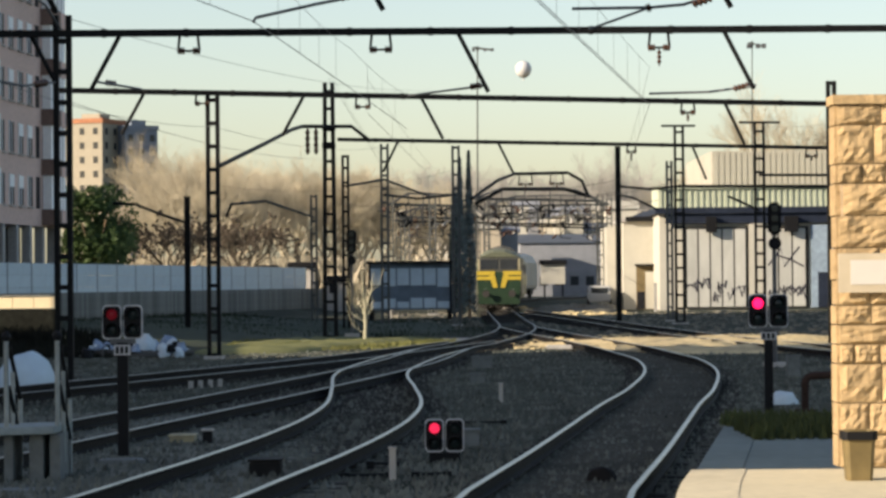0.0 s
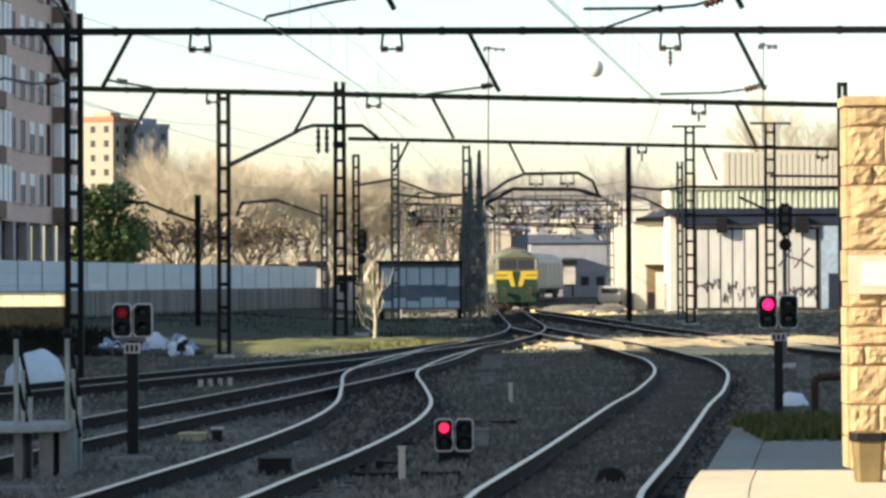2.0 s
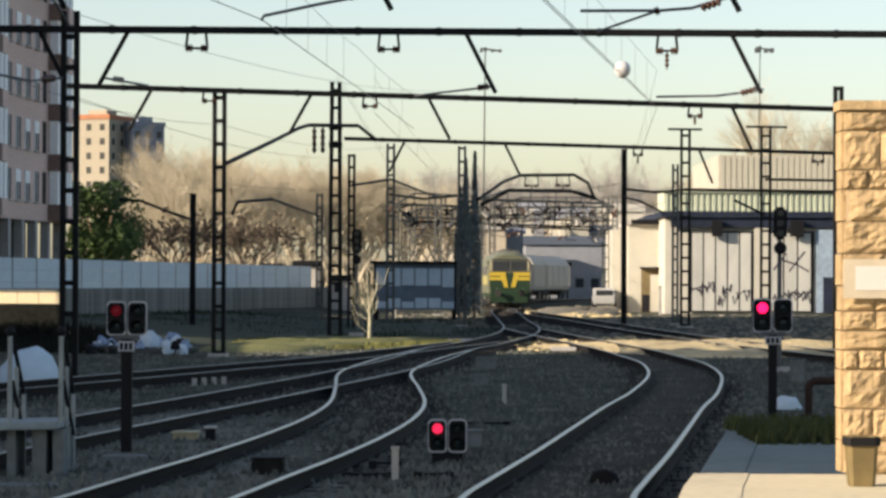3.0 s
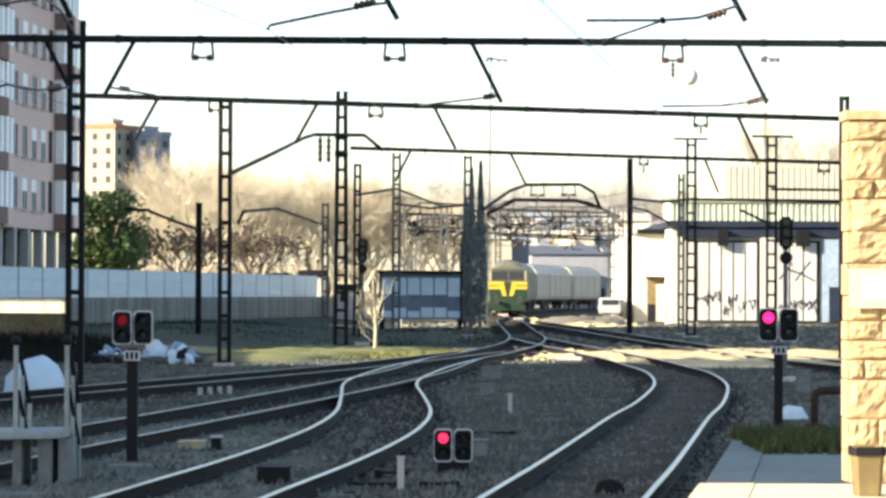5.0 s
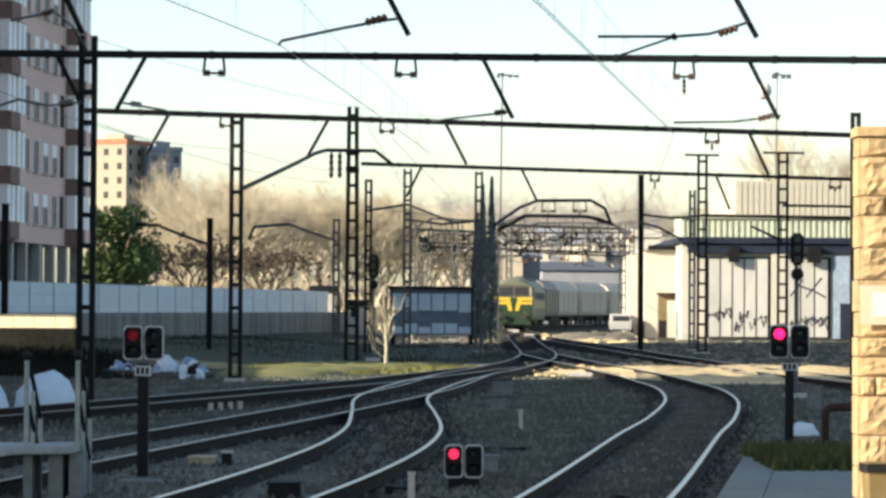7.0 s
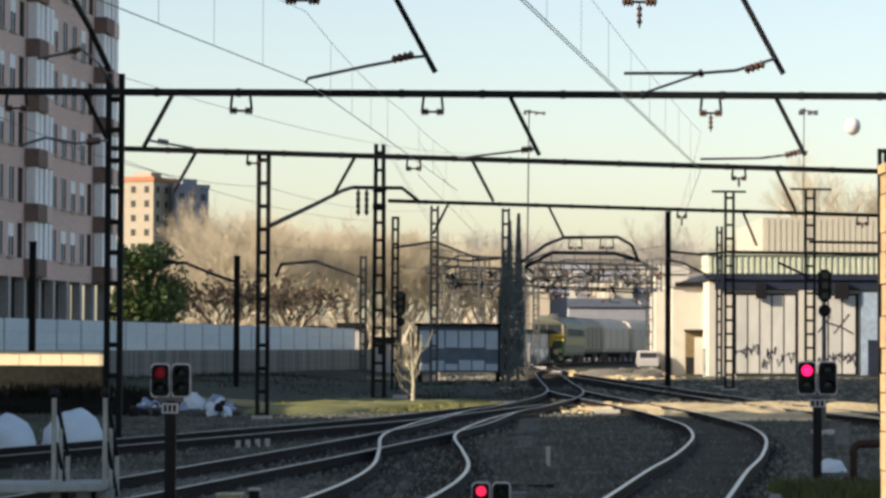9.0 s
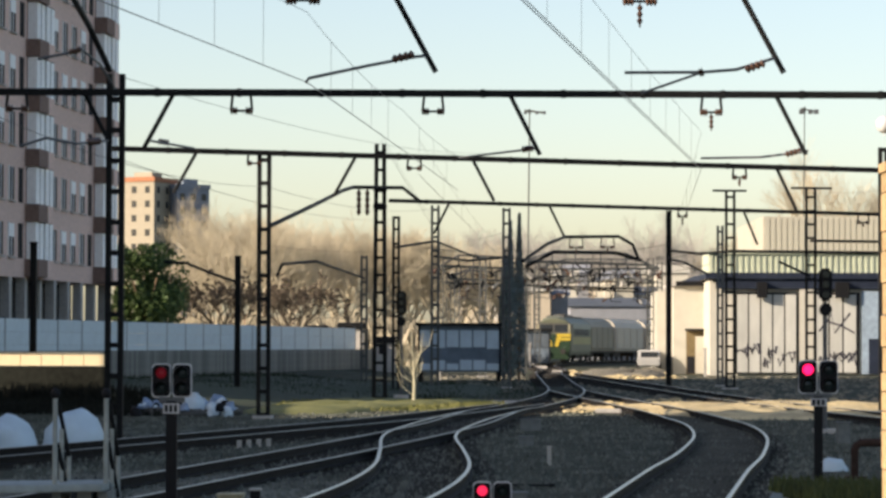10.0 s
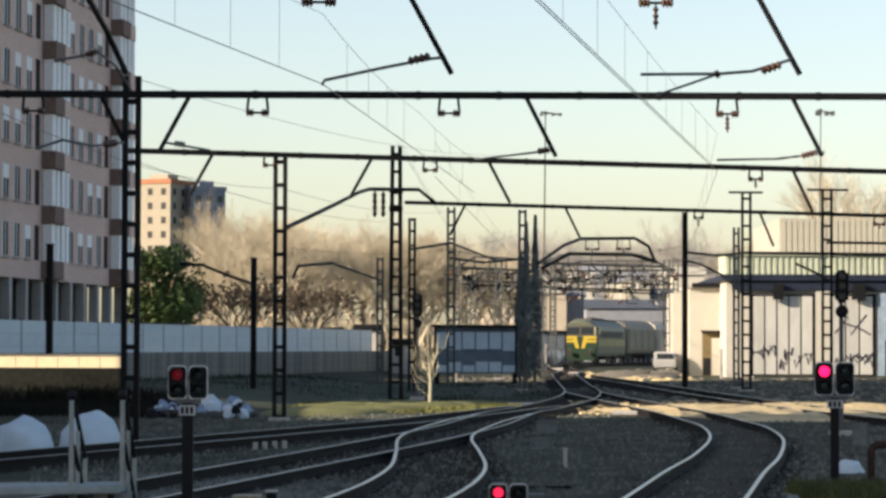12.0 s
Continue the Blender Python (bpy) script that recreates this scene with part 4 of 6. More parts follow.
def bare_tree(name, label, h, seed, twig, depth=5, spread=0.42, trunk=0.16):
    rnd = random.Random(seed)
    root = thing(name, label, "tree", group="bare trees")
    bm = bmesh.new()
    bar(bm, (0, 0, -0.3), (0, 0, h * 0.28), trunk * 2, trunk * 2, 8, 0.7)
    part("trunk", bm, "bark" if twig != "pale_twig" else "pale_twig", root)
    bm, tips = bmesh.new(), []
    for k in range(5):
        a = 2 * math.pi * k / 5 + rnd.uniform(-0.4, 0.4)
        way = Vector((math.cos(a) * 0.55, math.sin(a) * 0.55, 1)).normalized()
        limb(bm, Vector((0, 0, h * (0.16 + 0.024 * k))), way, h * 0.25, trunk * 0.55, depth, rnd, spread, tips)
    part("crown", bm, twig, root)
    return root, tips


def leaf_blob(bm, c, size, rnd):
    """One small leaf clump: a few crossed, bent blades."""
    for k in range(3):
        a = Vector((rnd.gauss(0, 1), rnd.gauss(0, 1), rnd.gauss(0, 1))).normalized()
        b = a.orthogonal().normalized()
        v = [bm.verts.new(c + a * (size * i) + b * (size * j)) for i, j in ((-1, 0), (0, -0.5), (1, 0), (0, 0.5))]
        bm.faces.new(v)


wood = [bare_tree("bare_tree", "bare winter tree with fine tan twigs", 13.0, 21 + i, "twig", 6, 0.36)[0] for i in range(3)]
rnd = random.Random(77)
spots = []
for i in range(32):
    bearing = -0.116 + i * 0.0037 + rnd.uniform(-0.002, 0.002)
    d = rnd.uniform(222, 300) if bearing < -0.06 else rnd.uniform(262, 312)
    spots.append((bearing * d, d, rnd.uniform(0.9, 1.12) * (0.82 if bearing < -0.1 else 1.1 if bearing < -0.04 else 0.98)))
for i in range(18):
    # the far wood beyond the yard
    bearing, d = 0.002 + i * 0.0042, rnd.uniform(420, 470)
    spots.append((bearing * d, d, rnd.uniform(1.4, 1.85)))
for x, y, k in ((33, 262, 1.6), (38, 270, 1.5), (27, 285, 1.2), (43, 268, 1.4)):
    spots.append((x, y, k))
# far trees carry the haze in their greyer twigs
far_wood = [bare_tree("bare_tree", "distant bare tree, its twigs greyed for haze", 13.0, 31 + i, "haze_twig", 5, 0.4)[0] for i in range(2)]
used = 0
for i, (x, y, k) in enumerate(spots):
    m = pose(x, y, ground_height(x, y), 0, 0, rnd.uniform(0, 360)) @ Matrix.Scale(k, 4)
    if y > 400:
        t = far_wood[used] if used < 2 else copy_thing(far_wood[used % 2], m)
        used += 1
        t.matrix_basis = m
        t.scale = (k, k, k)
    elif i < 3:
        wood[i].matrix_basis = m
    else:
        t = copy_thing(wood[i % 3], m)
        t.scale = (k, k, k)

dark_tree, tips = bare_tree("shrubby_tree", "dark half-bare tree with withered leaves behind the barrier", 8.2, 40, "dark_twig", 4, 0.5, 0.12)
bm = bmesh.new()
for p in tips[::2]:
    leaf_blob(bm, p, 0.2, rnd)
part("leaves", bm, "dark_twig", dark_tree)
dark_tree.matrix_basis = pose(-18.38, 190, 0.1)
for x, y, turn in ((-13.79, 196, 120),):
    copy_thing(dark_tree, pose(x, y, 0.1, 0, 0, turn))


def leafy_tree(label, h, wide, seed):
    rnd = random.Random(seed)
    root = thing("evergreen_tree", label, "tree")
    bm = bmesh.new()
    bar(bm, (0, 0, -0.3), (0, 0, h * 0.5), 0.45, 0.45, 8, 0.6)
    for k in range(6):
        a = k * 1.05
        bar(bm, (0, 0, h * 0.35), (math.cos(a) * wide * 0.3, math.sin(a) * wide * 0.3, h * 0.7), 0.18, 0.18, 6, 0.5)
    part("trunk", bm, "bark", root)
    bm = bmesh.new()
    lumps = [(Vector((rnd.gauss(0, wide * 0.22), rnd.gauss(0, wide * 0.22), h * rnd.uniform(0.4, 0.86))), rnd.uniform(0.8, 1.4)) for k in range(28)]
    for c, r in lumps:
        for k in range(190):
            w = Vector((rnd.gauss(0, 1), rnd.gauss(0, 1), rnd.gauss(0, 1))).normalized()
            leaf_blob(bm, c + w * r * rnd.uniform(0.7, 1.08), 0.16, rnd)
    part("crown", bm, "leaf", root)
    return root


leafy_tree("round dark green evergreen tree behind the noise barrier", 8.6, 5.2, 8).matrix_basis = pose(-21.84, 178, 0.2)


def cypress(h, seed):
    rnd = random.Random(seed)
    root = thing("cypress_tree", "slim dark pointed cypress tree", "tree", group="cypress trees")
    bm = bmesh.new()
    bar(bm, (0, 0, -0.3), (0, 0, h * 0.8), 0.25, 0.25, 6, 0.3)
    part("trunk", bm, "bark", root)
    bm = bmesh.new()
    for k in range(1500):
        t = rnd.random() ** 0.8
        r = 0.46 * math.sin(math.pi * min(1, 0.2 + 0.78 * t)) ** 0.6 * (1 - t * 0.72) * rnd.uniform(0.55, 1.15)
        a = rnd.uniform(0, 6.28)
        leaf_blob(bm, Vector((math.cos(a) * r, math.sin(a) * r, 0.3 + t * (h - 0.3))), 0.12, rnd)
    part("crown", bm, "cypress", root)
    return root


for i, (x, y, top) in enumerate(((1.06, 175, 9.78), (1.65, 178, 10.34), (0.72, 180, 8.21))):
    z = ground_height(x, y)
    cypress(top - z, 50 + i).matrix_basis = pose(x, y, z)

def build_sapling(h):
    rnd = random.Random(61)
    root = thing("sapling", "small pale leafless sapling on the grass strip", "tree")
    bm = bmesh.new()
    for p, q, w, k in (((0, 0, -0.15), (0.03, 0, h * 0.3), 0.15, 0.85), ((0.03, 0, h * 0.29), (-0.03, 0.02, h * 0.62), 0.12, 0.7), ((-0.03, 0.02, h * 0.61), (-0.1, 0, h), 0.08, 0.4),
                       ((0.02, 0, h * 0.45), (0.26, 0.03, h * 0.72), 0.085, 0.7), ((0.26, 0.03, h * 0.71), (0.34, 0, h * 0.98), 0.055, 0.4)):
        bar(bm, p, q, w, w, 8, k)
    part("trunk", bm, "pale_twig", root)
    for k in range(13):
        z, a = h * rnd.uniform(0.08, 0.66), rnd.uniform(0, 6.28)
        l, out = h * rnd.uniform(0.24, 0.46), rnd.uniform(0.5, 1.5)
        p = Vector((0, 0, z))
        q = p + Vector((math.cos(a) * out * l * 0.6, math.sin(a) * out * l * 0.6, l * 0.45))
        e = q + Vector((math.cos(a) * out * l * 0.2, math.sin(a) * out * l * 0.2, l * 0.55))
        bm = bmesh.new()
        chain(bm, [p, q, e], 0.016, 0.016, 4)
        for m in range(3):
            c = p.lerp(q, rnd.uniform(0.4, 1.0)) if m < 2 else q.lerp(e, 0.5)
            bar(bm, c, c + Vector((rnd.gauss(0, 0.1), rnd.gauss(0, 0.1), l * rnd.uniform(0.25, 0.5))), 0.014, 0.014, 3, 0.4)
        part("branch", bm, "pale_twig", root)
    return root


sapling = build_sapling(2.75)
sapling.matrix_basis = pose(-3.01, 108, -0.15)


# ---- signals ----
def colour_signal(name, label, x, y, z0, post, lamp, w=0.5, pair=True, brackets=True):
    """A shunting signal: two black heads side by side with two lenses each, on a post."""
    root = thing(name, label, "signal", pose(x, y, z0), group="shunting signals")
    if post > 0.3:
        boxed("post", "black", root, -0.07, 0.07, -0.05, 0.05, 0.1, post)
        boxed("bracket", "galvanised", root, -w * 0.32, w * 0.32, -0.04, 0.04, post - 0.02, post + 0.05)
        boxed("footing", "slab_grey", root, -0.3, 0.3, -0.25, 0.25, -0.15, 0.06)
    else:
        boxed("footing", "black", root, -0.2, 0.2, -0.03, 0.12, -0.12, post)
    if post > 0.3:
        plate = boxed("number_plate", "signal_face", root, -w * 0.2, w * 0.2, -0.075, -0.06, post - 0.16, post - 0.03)
        for k in range(3):
            boxed("plate_bar", "black", plate, -w * 0.16 + k * w * 0.115, -w * 0.16 + k * w * 0.115 + w * 0.075, -0.082, -0.076, post - 0.14, post - 0.05)
    h = w * 0.82
    z = post + 0.05 if post > 0.3 else post + 0.003
    for s in (-1, 1):
        cx = s * w * 0.26
        edge = []
        for ux, uz, turn in ((1, 1, 0), (-1, 1, 90), (-1, -1, 180), (1, -1, 270)):
            for i in range(5):
                a = radians(turn + 22.5 * i)
                edge.append((cx + ux * w * 0.125 + w * 0.10 * math.cos(a), z + h / 2 + uz * (h / 2 - w * 0.10) + w * 0.10 * math.sin(a)))
        bm = bmesh.new()
        front = [bm.verts.new((u, -0.03, v)) for u, v in edge]
        back = [bm.verts.new((u, 0.12, v)) for u, v in edge]
        bm.faces.new(front)
        bm.faces.new(back[::-1])
        for i in range(len(edge)):
            bm.faces.new((front[i], back[i], back[i - 1], front[i - 1]))
        bmesh.ops.recalc_face_normals(bm, faces=bm.faces[:])
        head = part("head", bm, "black", root)
        # pale rim round the backboard
        bm = bmesh.new()
        chain(bm, [(u, -0.02, v) for u, v in edge + edge[:1]], 0.024, 0.024)
        part("rim", bm, "signal_face", head)
        for k in range(2):
            c = (cx, -0.045, z + h * (0.27 + 0.46 * k))
            bm = bmesh.new()
            lathe(bm, c, (c[0], c[1] - 0.03, c[2]), [w * 0.135, w * 0.125, w * 0.08, w * 0.01], 18)
            on = s < 0 and k == 1
            part("lens", bm, lamp if on else "lens", head, "glowing red lens" if on else "")
            bm = bmesh.new()
            r = w * 0.155
            pts = [(c[0] + r * math.cos(t), c[2] + r * math.sin(t)) for t in [math.pi * (-0.1 + 1.2 * i / 10) for i in range(11)]]
            for (x1, z1), (x2, z2) in zip(pts, pts[1:]):
                v = [bm.verts.new(q) for q in ((x1, -0.03, z1), (x2, -0.03, z2), (x2, -0.16, z2), (x1, -0.16, z1))]
                bm.faces.new(v)
            part("hood", bm, "black", head)
    return root


colour_signal("shunting_signal", "black two-headed shunting signal showing dim red, on a tall post", -4.14, 36.5, -0.2, 1.36 + 0.2, "red_lamp_dim", 0.52)
colour_signal("shunting_signal", "black two-headed shunting signal showing bright magenta red, beside the platform", 5.39, 47, -0.2, 1.26 + 0.2, "red_lamp_bright", 0.66)
colour_signal("dwarf_signal", "low two-headed shunting signal showing red between the tracks", -0, 36.5, -0.2, 0.12, "red_lamp", 0.50)


def tall_signal(label, x, y, z0, top, w):
    root = thing("main_signal", label, "signal", pose(x, y, z0), group="main signals")
    h = top - z0
    bm = bmesh.new()
    bar(bm, (0, 0.15, 0), (0, 0.15, h), 0.12, 0.12, 10)
    part("post", bm, "galvanised", root)
    bm = bmesh.new()
    box(bm, -w / 2, w / 2, -0.05, 0.1, h - 2.4 * w, h)
    bmesh.ops.bevel(bm, geom=bm.edges[:], offset=w * 0.2, segments=3, affect="EDGES")
    head = part("head", bm, "black", root)
    for k in range(3):
        bm = bmesh.new()
        disc(bm, (0, -0.06, h - w * (0.45 + 0.75 * k)), w * 0.26, (0, 1, 0), 0.03, 14)
        part("lens", bm, "lens", head)
    bm = bmesh.new()
    disc(bm, (0, 0, h - 3.05 * w), w * 0.46, (0, 1, 0), 0.12, 20)
    part("round_head", bm, "black", root)
    boxed("footing", "concrete", root, -0.3, 0.3, -0.2, 0.5, -0.2, 0.1)


tall_signal("tall black colour-light signal, unlit, beside the shed", 8.8, 75, -0.2, 4.15, 0.36)
tall_signal("black colour-light signal, unlit, beside a lattice mast", -3.82, 118, -0.1, 4.33, 0.42)


# ---- small things by the tracks ----
def heap(name, label, category, material, x, y, w, d, h, seed):
    rnd = random.Random(seed)
    bm = bmesh.new()
    bmesh.ops.create_icosphere(bm, subdivisions=3, radius=1)
    for v in bm.verts:
        k = 1 + 0.22 * noise.noise(v.co * 1.7 + Vector((seed, 0, 0)))
        v.co = Vector((v.co.x * w / 2 * k, v.co.y * d / 2 * k, max(-0.1, v.co.z * h * k)))
    for f in bm.faces:
        f.smooth = True
    ob = finish(name, bm, material)
    ob.matrix_basis = pose(x, y, ground_height(x, y))
    return tagged(ob, label, category)


heap("tarpaulin_mound", "heap under a pale bluish sheet beside the track", "heap", "tarp", -9.21, 62, 1.5, 1.6, 0.85, 3)
heap("tarpaulin_mound", "low heap under a pale bluish sheet beside the track", "heap", "tarp", -10.48, 61, 1.3, 1.5, 0.75, 7)


low_wall = thing("low_wall", "low cream panelled wall with a brown foot, lit by the sun", "wall", kind="structure")
# the foot takes the shade-dark colour below the sunlit panels
boxed("wall_foot", "shaded_growth", low_wall, -20.5, -13.74, 100.02, 100.3, -0.3, 1.28)
for i in range(9):
    x = -13.74 - 0.75 * (i + 1)
    boxed("panel", "cream_lit", low_wall, x + 0.02, x + 0.75, 100, 100.3, 1.3 + 0.004, 1.72)
    boxed("coping", "boards", low_wall, x, x + 0.75, 99.97, 100.33, 1.72 + 0.003, 1.78)


# ---- left platform end with its railings ----
def platform_end():
    root = thing("walkway_slab", "dull grey concrete walkway slab on low supports", "slab")
    x1 = -4.54
    bm = bmesh.new()
    v = [bm.verts.new(c) for c in ((-9, 31.4, 0.36), (x1 - 0.05, 33.2, 0.36), (x1, 34.4, 0.36), (-9, 32.8, 0.36), (-9, 31.4, 0.45), (x1 - 0.05, 33.2, 0.45), (x1, 34.4, 0.45), (-9, 32.8, 0.45))]
    for f in ((3, 2, 1, 0), (4, 5, 6, 7), (0, 1, 5, 4), (1, 2, 6, 5), (2, 3, 7, 6), (3, 0, 4, 7)):
        bm.faces.new([v[i] for i in f])
    bmesh.ops.bevel(bm, geom=bm.edges[:], offset=0.015, segments=2, affect="EDGES")
    part("slab", bm, "slab_top", root)
    for x, w in ((-5.11, 0.1), (-4.8, 0.16), (-4.59, 0.12)):
        y = 33.2 + (x - x1) * 0.36
        boxed("support", "slab_grey", root, x - w / 2, x + w / 2, y + 0.15, y + 0.9, -0.3, 0.355)
    for k, x in enumerate((-5.12, -4.55)):
        y = 33.3 + (x - x1) * 0.36
        rail = thing("handrail", "grey steel handrail post with sloping rails", "railing", group="handrails")
        bm = bmesh.new()
        bar(bm, (x, y, 0.45), (x, y, 1.46), 0.06, 0.06, 8)
        post = part("post", bm, "rail_paint", rail)
        bm = bmesh.new()
        lathe(bm, (x, y, 1.455), (x, y, 1.575), (0.03, 0.055, 0.06, 0.045, 0.015), 10)
        part("cap", bm, "black", post, "dark round cap")
        bm = bmesh.new()
        bar(bm, (x + 0.0, y + 0.5, 0.0), (x + 0.0, y + 0.5, 1.08), 0.055, 0.055, 8)
        part("post", bm, "rail_paint", rail)
        bm = bmesh.new()
        bar(bm, (x + 0.0, y + 1.1, -0.2), (x + 0.0, y + 1.1, 0.75), 0.055, 0.055, 8)
        part("post", bm, "rail_paint", rail)
        for z in (0, -0.5):
            bm = bmesh.new()
            bar(bm, (x + 0.03, y, 1.42 + z), (x + 0.0, y + 1.1, 0.74 + z), 0.05, 0.05, 8)
            part("rail_bar", bm, "iron", rail)


platform_end()


def litter_bin():
    x, y, z = 3.39, 23.2, 0.45
    root = thing("litter_bin", "small ochre litter bin with a dark rim beside the stone wall", "bin", pose(x, y, z))
    bm = bmesh.new()
    rings = []
    for h, k in ((0.0, 0.10), (0.02, 0.105), (0.32, 0.125), (0.325, 0.13), (0.41, 0.13), (0.41, 0.115), (0.1, 0.095)):
        rings.append([bm.verts.new((max(-k, min(k, k * 1.25 * math.cos(a))), max(-k, min(k, k * 1.25 * math.sin(a))), h)) for a in [2 * math.pi * i / 20 for i in range(20)]])
    for a, b in zip(rings, rings[1:]):
        for i in range(20):
            j = (i + 1) % 20
            bm.faces.new((a[i], a[j], b[j], b[i]))
    bm.faces.new(rings[0][::-1])
    bm.faces.new(rings[-1])
    part("body", bm, "bin", root)
    bm = bmesh.new()
    for i in range(20):
        a, b = 2 * math.pi * i / 20, 2 * math.pi * (i + 1) / 20
        k = 0.134
        bar(bm, (max(-k, min(k, k * 1.25 * math.cos(a))), max(-k, min(k, k * 1.25 * math.sin(a))), 0.37), (max(-k, min(k, k * 1.25 * math.cos(b))), max(-k, min(k, k * 1.25 * math.sin(b))), 0.37), 0.02, 0.07)
    part("rim", bm, "black", root)


litter_bin()


def weeds(name, label, material, x0, x1, y0, y1, count, h, seed, base=None):
    rnd = random.Random(seed)
    bm = bmesh.new()
    for i in range(count):
        x, y = rnd.uniform(x0, x1), rnd.uniform(y0, y1)
        z = ground_height(x, y) - 0.02 if base is None else base - 0.01
        a = rnd.uniform(0, 6.28)
        hh, lean = h * rnd.uniform(0.4, 1.15), rnd.uniform(0.0, 0.5)
        dx, dy = math.cos(a), math.sin(a)
        w = max(0.012, 0.02 * h) + 0.02 * rnd.random()
        p = [(x - dy * w, y + dx * w, z), (x + dy * w, y - dx * w, z), (x + dx * lean * hh * 0.4 + dy * w * 0.8, y + dy * lean * hh * 0.4 - dx * w * 0.8, z + hh * 0.6),
             (x + dx * lean * hh, y + dy * lean * hh, z + hh), (x + dx * lean * hh * 0.4 - dy * w * 0.8, y + dy * lean * hh * 0.4 + dx * w * 0.8, z + hh * 0.6)]
        bm.faces.new([bm.verts.new(c) for c in p])
    return tagged(finish(name, bm, material), label, "weeds", kind="stuff")


weeds("platform_weeds", "dark green weeds growing over the platform end", "weed", 3.3, 5.4, 30.2, 33.9, 2600, 0.19, 90, 0.385)
weeds("bank_shrubs", "tangled shrubs on the bank before the low wall, darkened for shade", "shaded_growth", -21, -10.5, 89, 98.8, 7000, 0.3, 93)
weeds("wall_shrubs", "weeds grown up against the low wall, darkened for shade", "shaded_growth", -21, -11.5, 97.6, 99.9, 1800, 0.7, 94)
weeds("wood_thicket", "dry tan thicket under the bare trees", "twig", -27, 0, 228, 256, 16000, 3.4, 95)
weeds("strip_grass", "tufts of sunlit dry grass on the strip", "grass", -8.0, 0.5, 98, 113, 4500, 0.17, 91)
weeds("verge_weeds", "weeds on the shaded verge, shade held in their colour", "shaded_grass", -19, -1.5, 118, 165, 6000, 0.26, 92)
weeds("track_weeds", "scattered weeds darkened for shade, thinning out towards the tracks", "shaded_grass", -3.5, 2.4, 119, 172, 900, 0.2, 96)
heap("blue_bag", "small pale blue bag lying beside the platform end", "bag", "tarp", 6.3, 52.6, 0.6, 0.4, 0.24, 12)
pipe = thing("bent_pipe", "rusty brown bent pipe standing out of the ground beside the platform", "pipe", pose(6.31, 49.5, -0.22))
bm = bmesh.new()
chain(bm, [(0, 0, -0.1), (0, 0, 0.5), (0.03, 0, 0.58), (0.1, 0, 0.63), (0.9, 0, 0.65)], 0.12, 0.12, 10)
part("tube", bm, "rust_pipe", pipe)
boxed("flange", "rust_pipe", pipe, -0.16, 0.16, -0.16, 0.16, -0.02, 0.05)


def box_on_ground(name, label, category, material, x, y, w, d, h, lid=None):
    root = thing(name, label, category, pose(x, y, -0.22))
    bm = bmesh.new()
    box(bm, -w / 2, w / 2, -d / 2, d / 2, 0, h)
    bmesh.ops.bevel(bm, geom=bm.edges[:], offset=min(w, h) * 0.08, segments=2, affect="EDGES")
    part("case", bm, material, root)
    boxed("lid", lid or material, root, -w / 2 - 0.015, w / 2 + 0.015, -d / 2 - 0.015, d / 2 + 0.015, h + 0.002, h + 0.03)


heap("grease_lump", "dark lump of oily dirt lying between the rails", "heap", "rail_side", 1.8, 32.5, 0.36, 0.35, 0.2, 14)
box_on_ground("point_motor", "ochre point motor case between the tracks", "point motor", "yellow_box", -3.83, 41.5, 0.36, 0.5, 0.10)
box_on_ground("point_motor", "small black and white point indicator beside the track", "indicator", "black", -3.43, 41, 0.14, 0.2, 0.2, "sign_white")
box_on_ground("cable_box", "grey trackside cable box", "box", "slab_grey", 1.02, 76, 0.55, 0.4, 0.3)
box_on_ground("cable_box", "low grey trackside cable box", "box", "slab_grey", 0.77, 65, 0.35, 0.3, 0.2)
box_on_ground("cabinet", "grey trackside cabinet behind the blue bag", "cabinet", "slab_grey", 8.27, 67, 0.32, 0.3, 0.5)
box_on_ground("relay_box", "grey box behind the dwarf signal", "box", "slab_grey", 0.34, 40, 0.3, 0.3, 0.22)
box_on_ground("point_motor", "dark point motor beside the rail", "point motor", "iron", -2.15, 34, 0.38, 0.5, 0.2)
for x, y, top in ((-0.61, 33, 0.16), (1.09, 54.5, 0.13)):
    root = thing("marker_post", "short white trackside marker post", "post", pose(x, y, -0.25), group="marker posts")
    boxed("post", "sign_white", root, -0.04, 0.04, -0.04, 0.04, 0, top + 0.25)
    boxed("cap", "concrete", root, -0.05, 0.05, -0.05, 0.05, top + 0.252, top + 0.28)
for k, x in enumerate((-5.64, -5.46, -5.27, -5.08)):
    root = thing("white_marker", "small white painted block beside the track", "marker", pose(x, 63 + 0.4 * k, -0.22), group="white markers")
    boxed("block", "sign_white", root, -0.05, 0.05, -0.06, 0.06, 0, 0.17)

# scattered blue and white rubbish beside the outer track
rr = random.Random(17)
for i in range(46):
    x, y = rr.uniform(-11.6, -8.3), rr.uniform(89, 94)
    w = rr.uniform(0.2, 0.42) * (1.6 if i % 9 == 0 else 1)
    bm = bmesh.new()
    bmesh.ops.create_icosphere(bm, subdivisions=2, radius=1)
    for v in bm.verts:
        k = 1 + 0.4 * noise.noise(v.co * 1.5 + Vector((i, 0, 0)))
        v.co = Vector((v.co.x * w / 2 * k, v.co.y * w / 2 * k, max(-0.05, v.co.z * w * 0.7 * k)))
    ob = finish("rubbish_bag", bm, rr.choice(("tarp", "tarp", "tarp", "debris_blue", "debris_blue", "black")))
    ob.matrix_basis = pose(x, y, ground_height(x, y) + (0.22 if i % 3 == 0 else 0.05))
    tagged(ob, "crumpled blue and white rubbish bag on the ground", "bag", "rubbish bags")
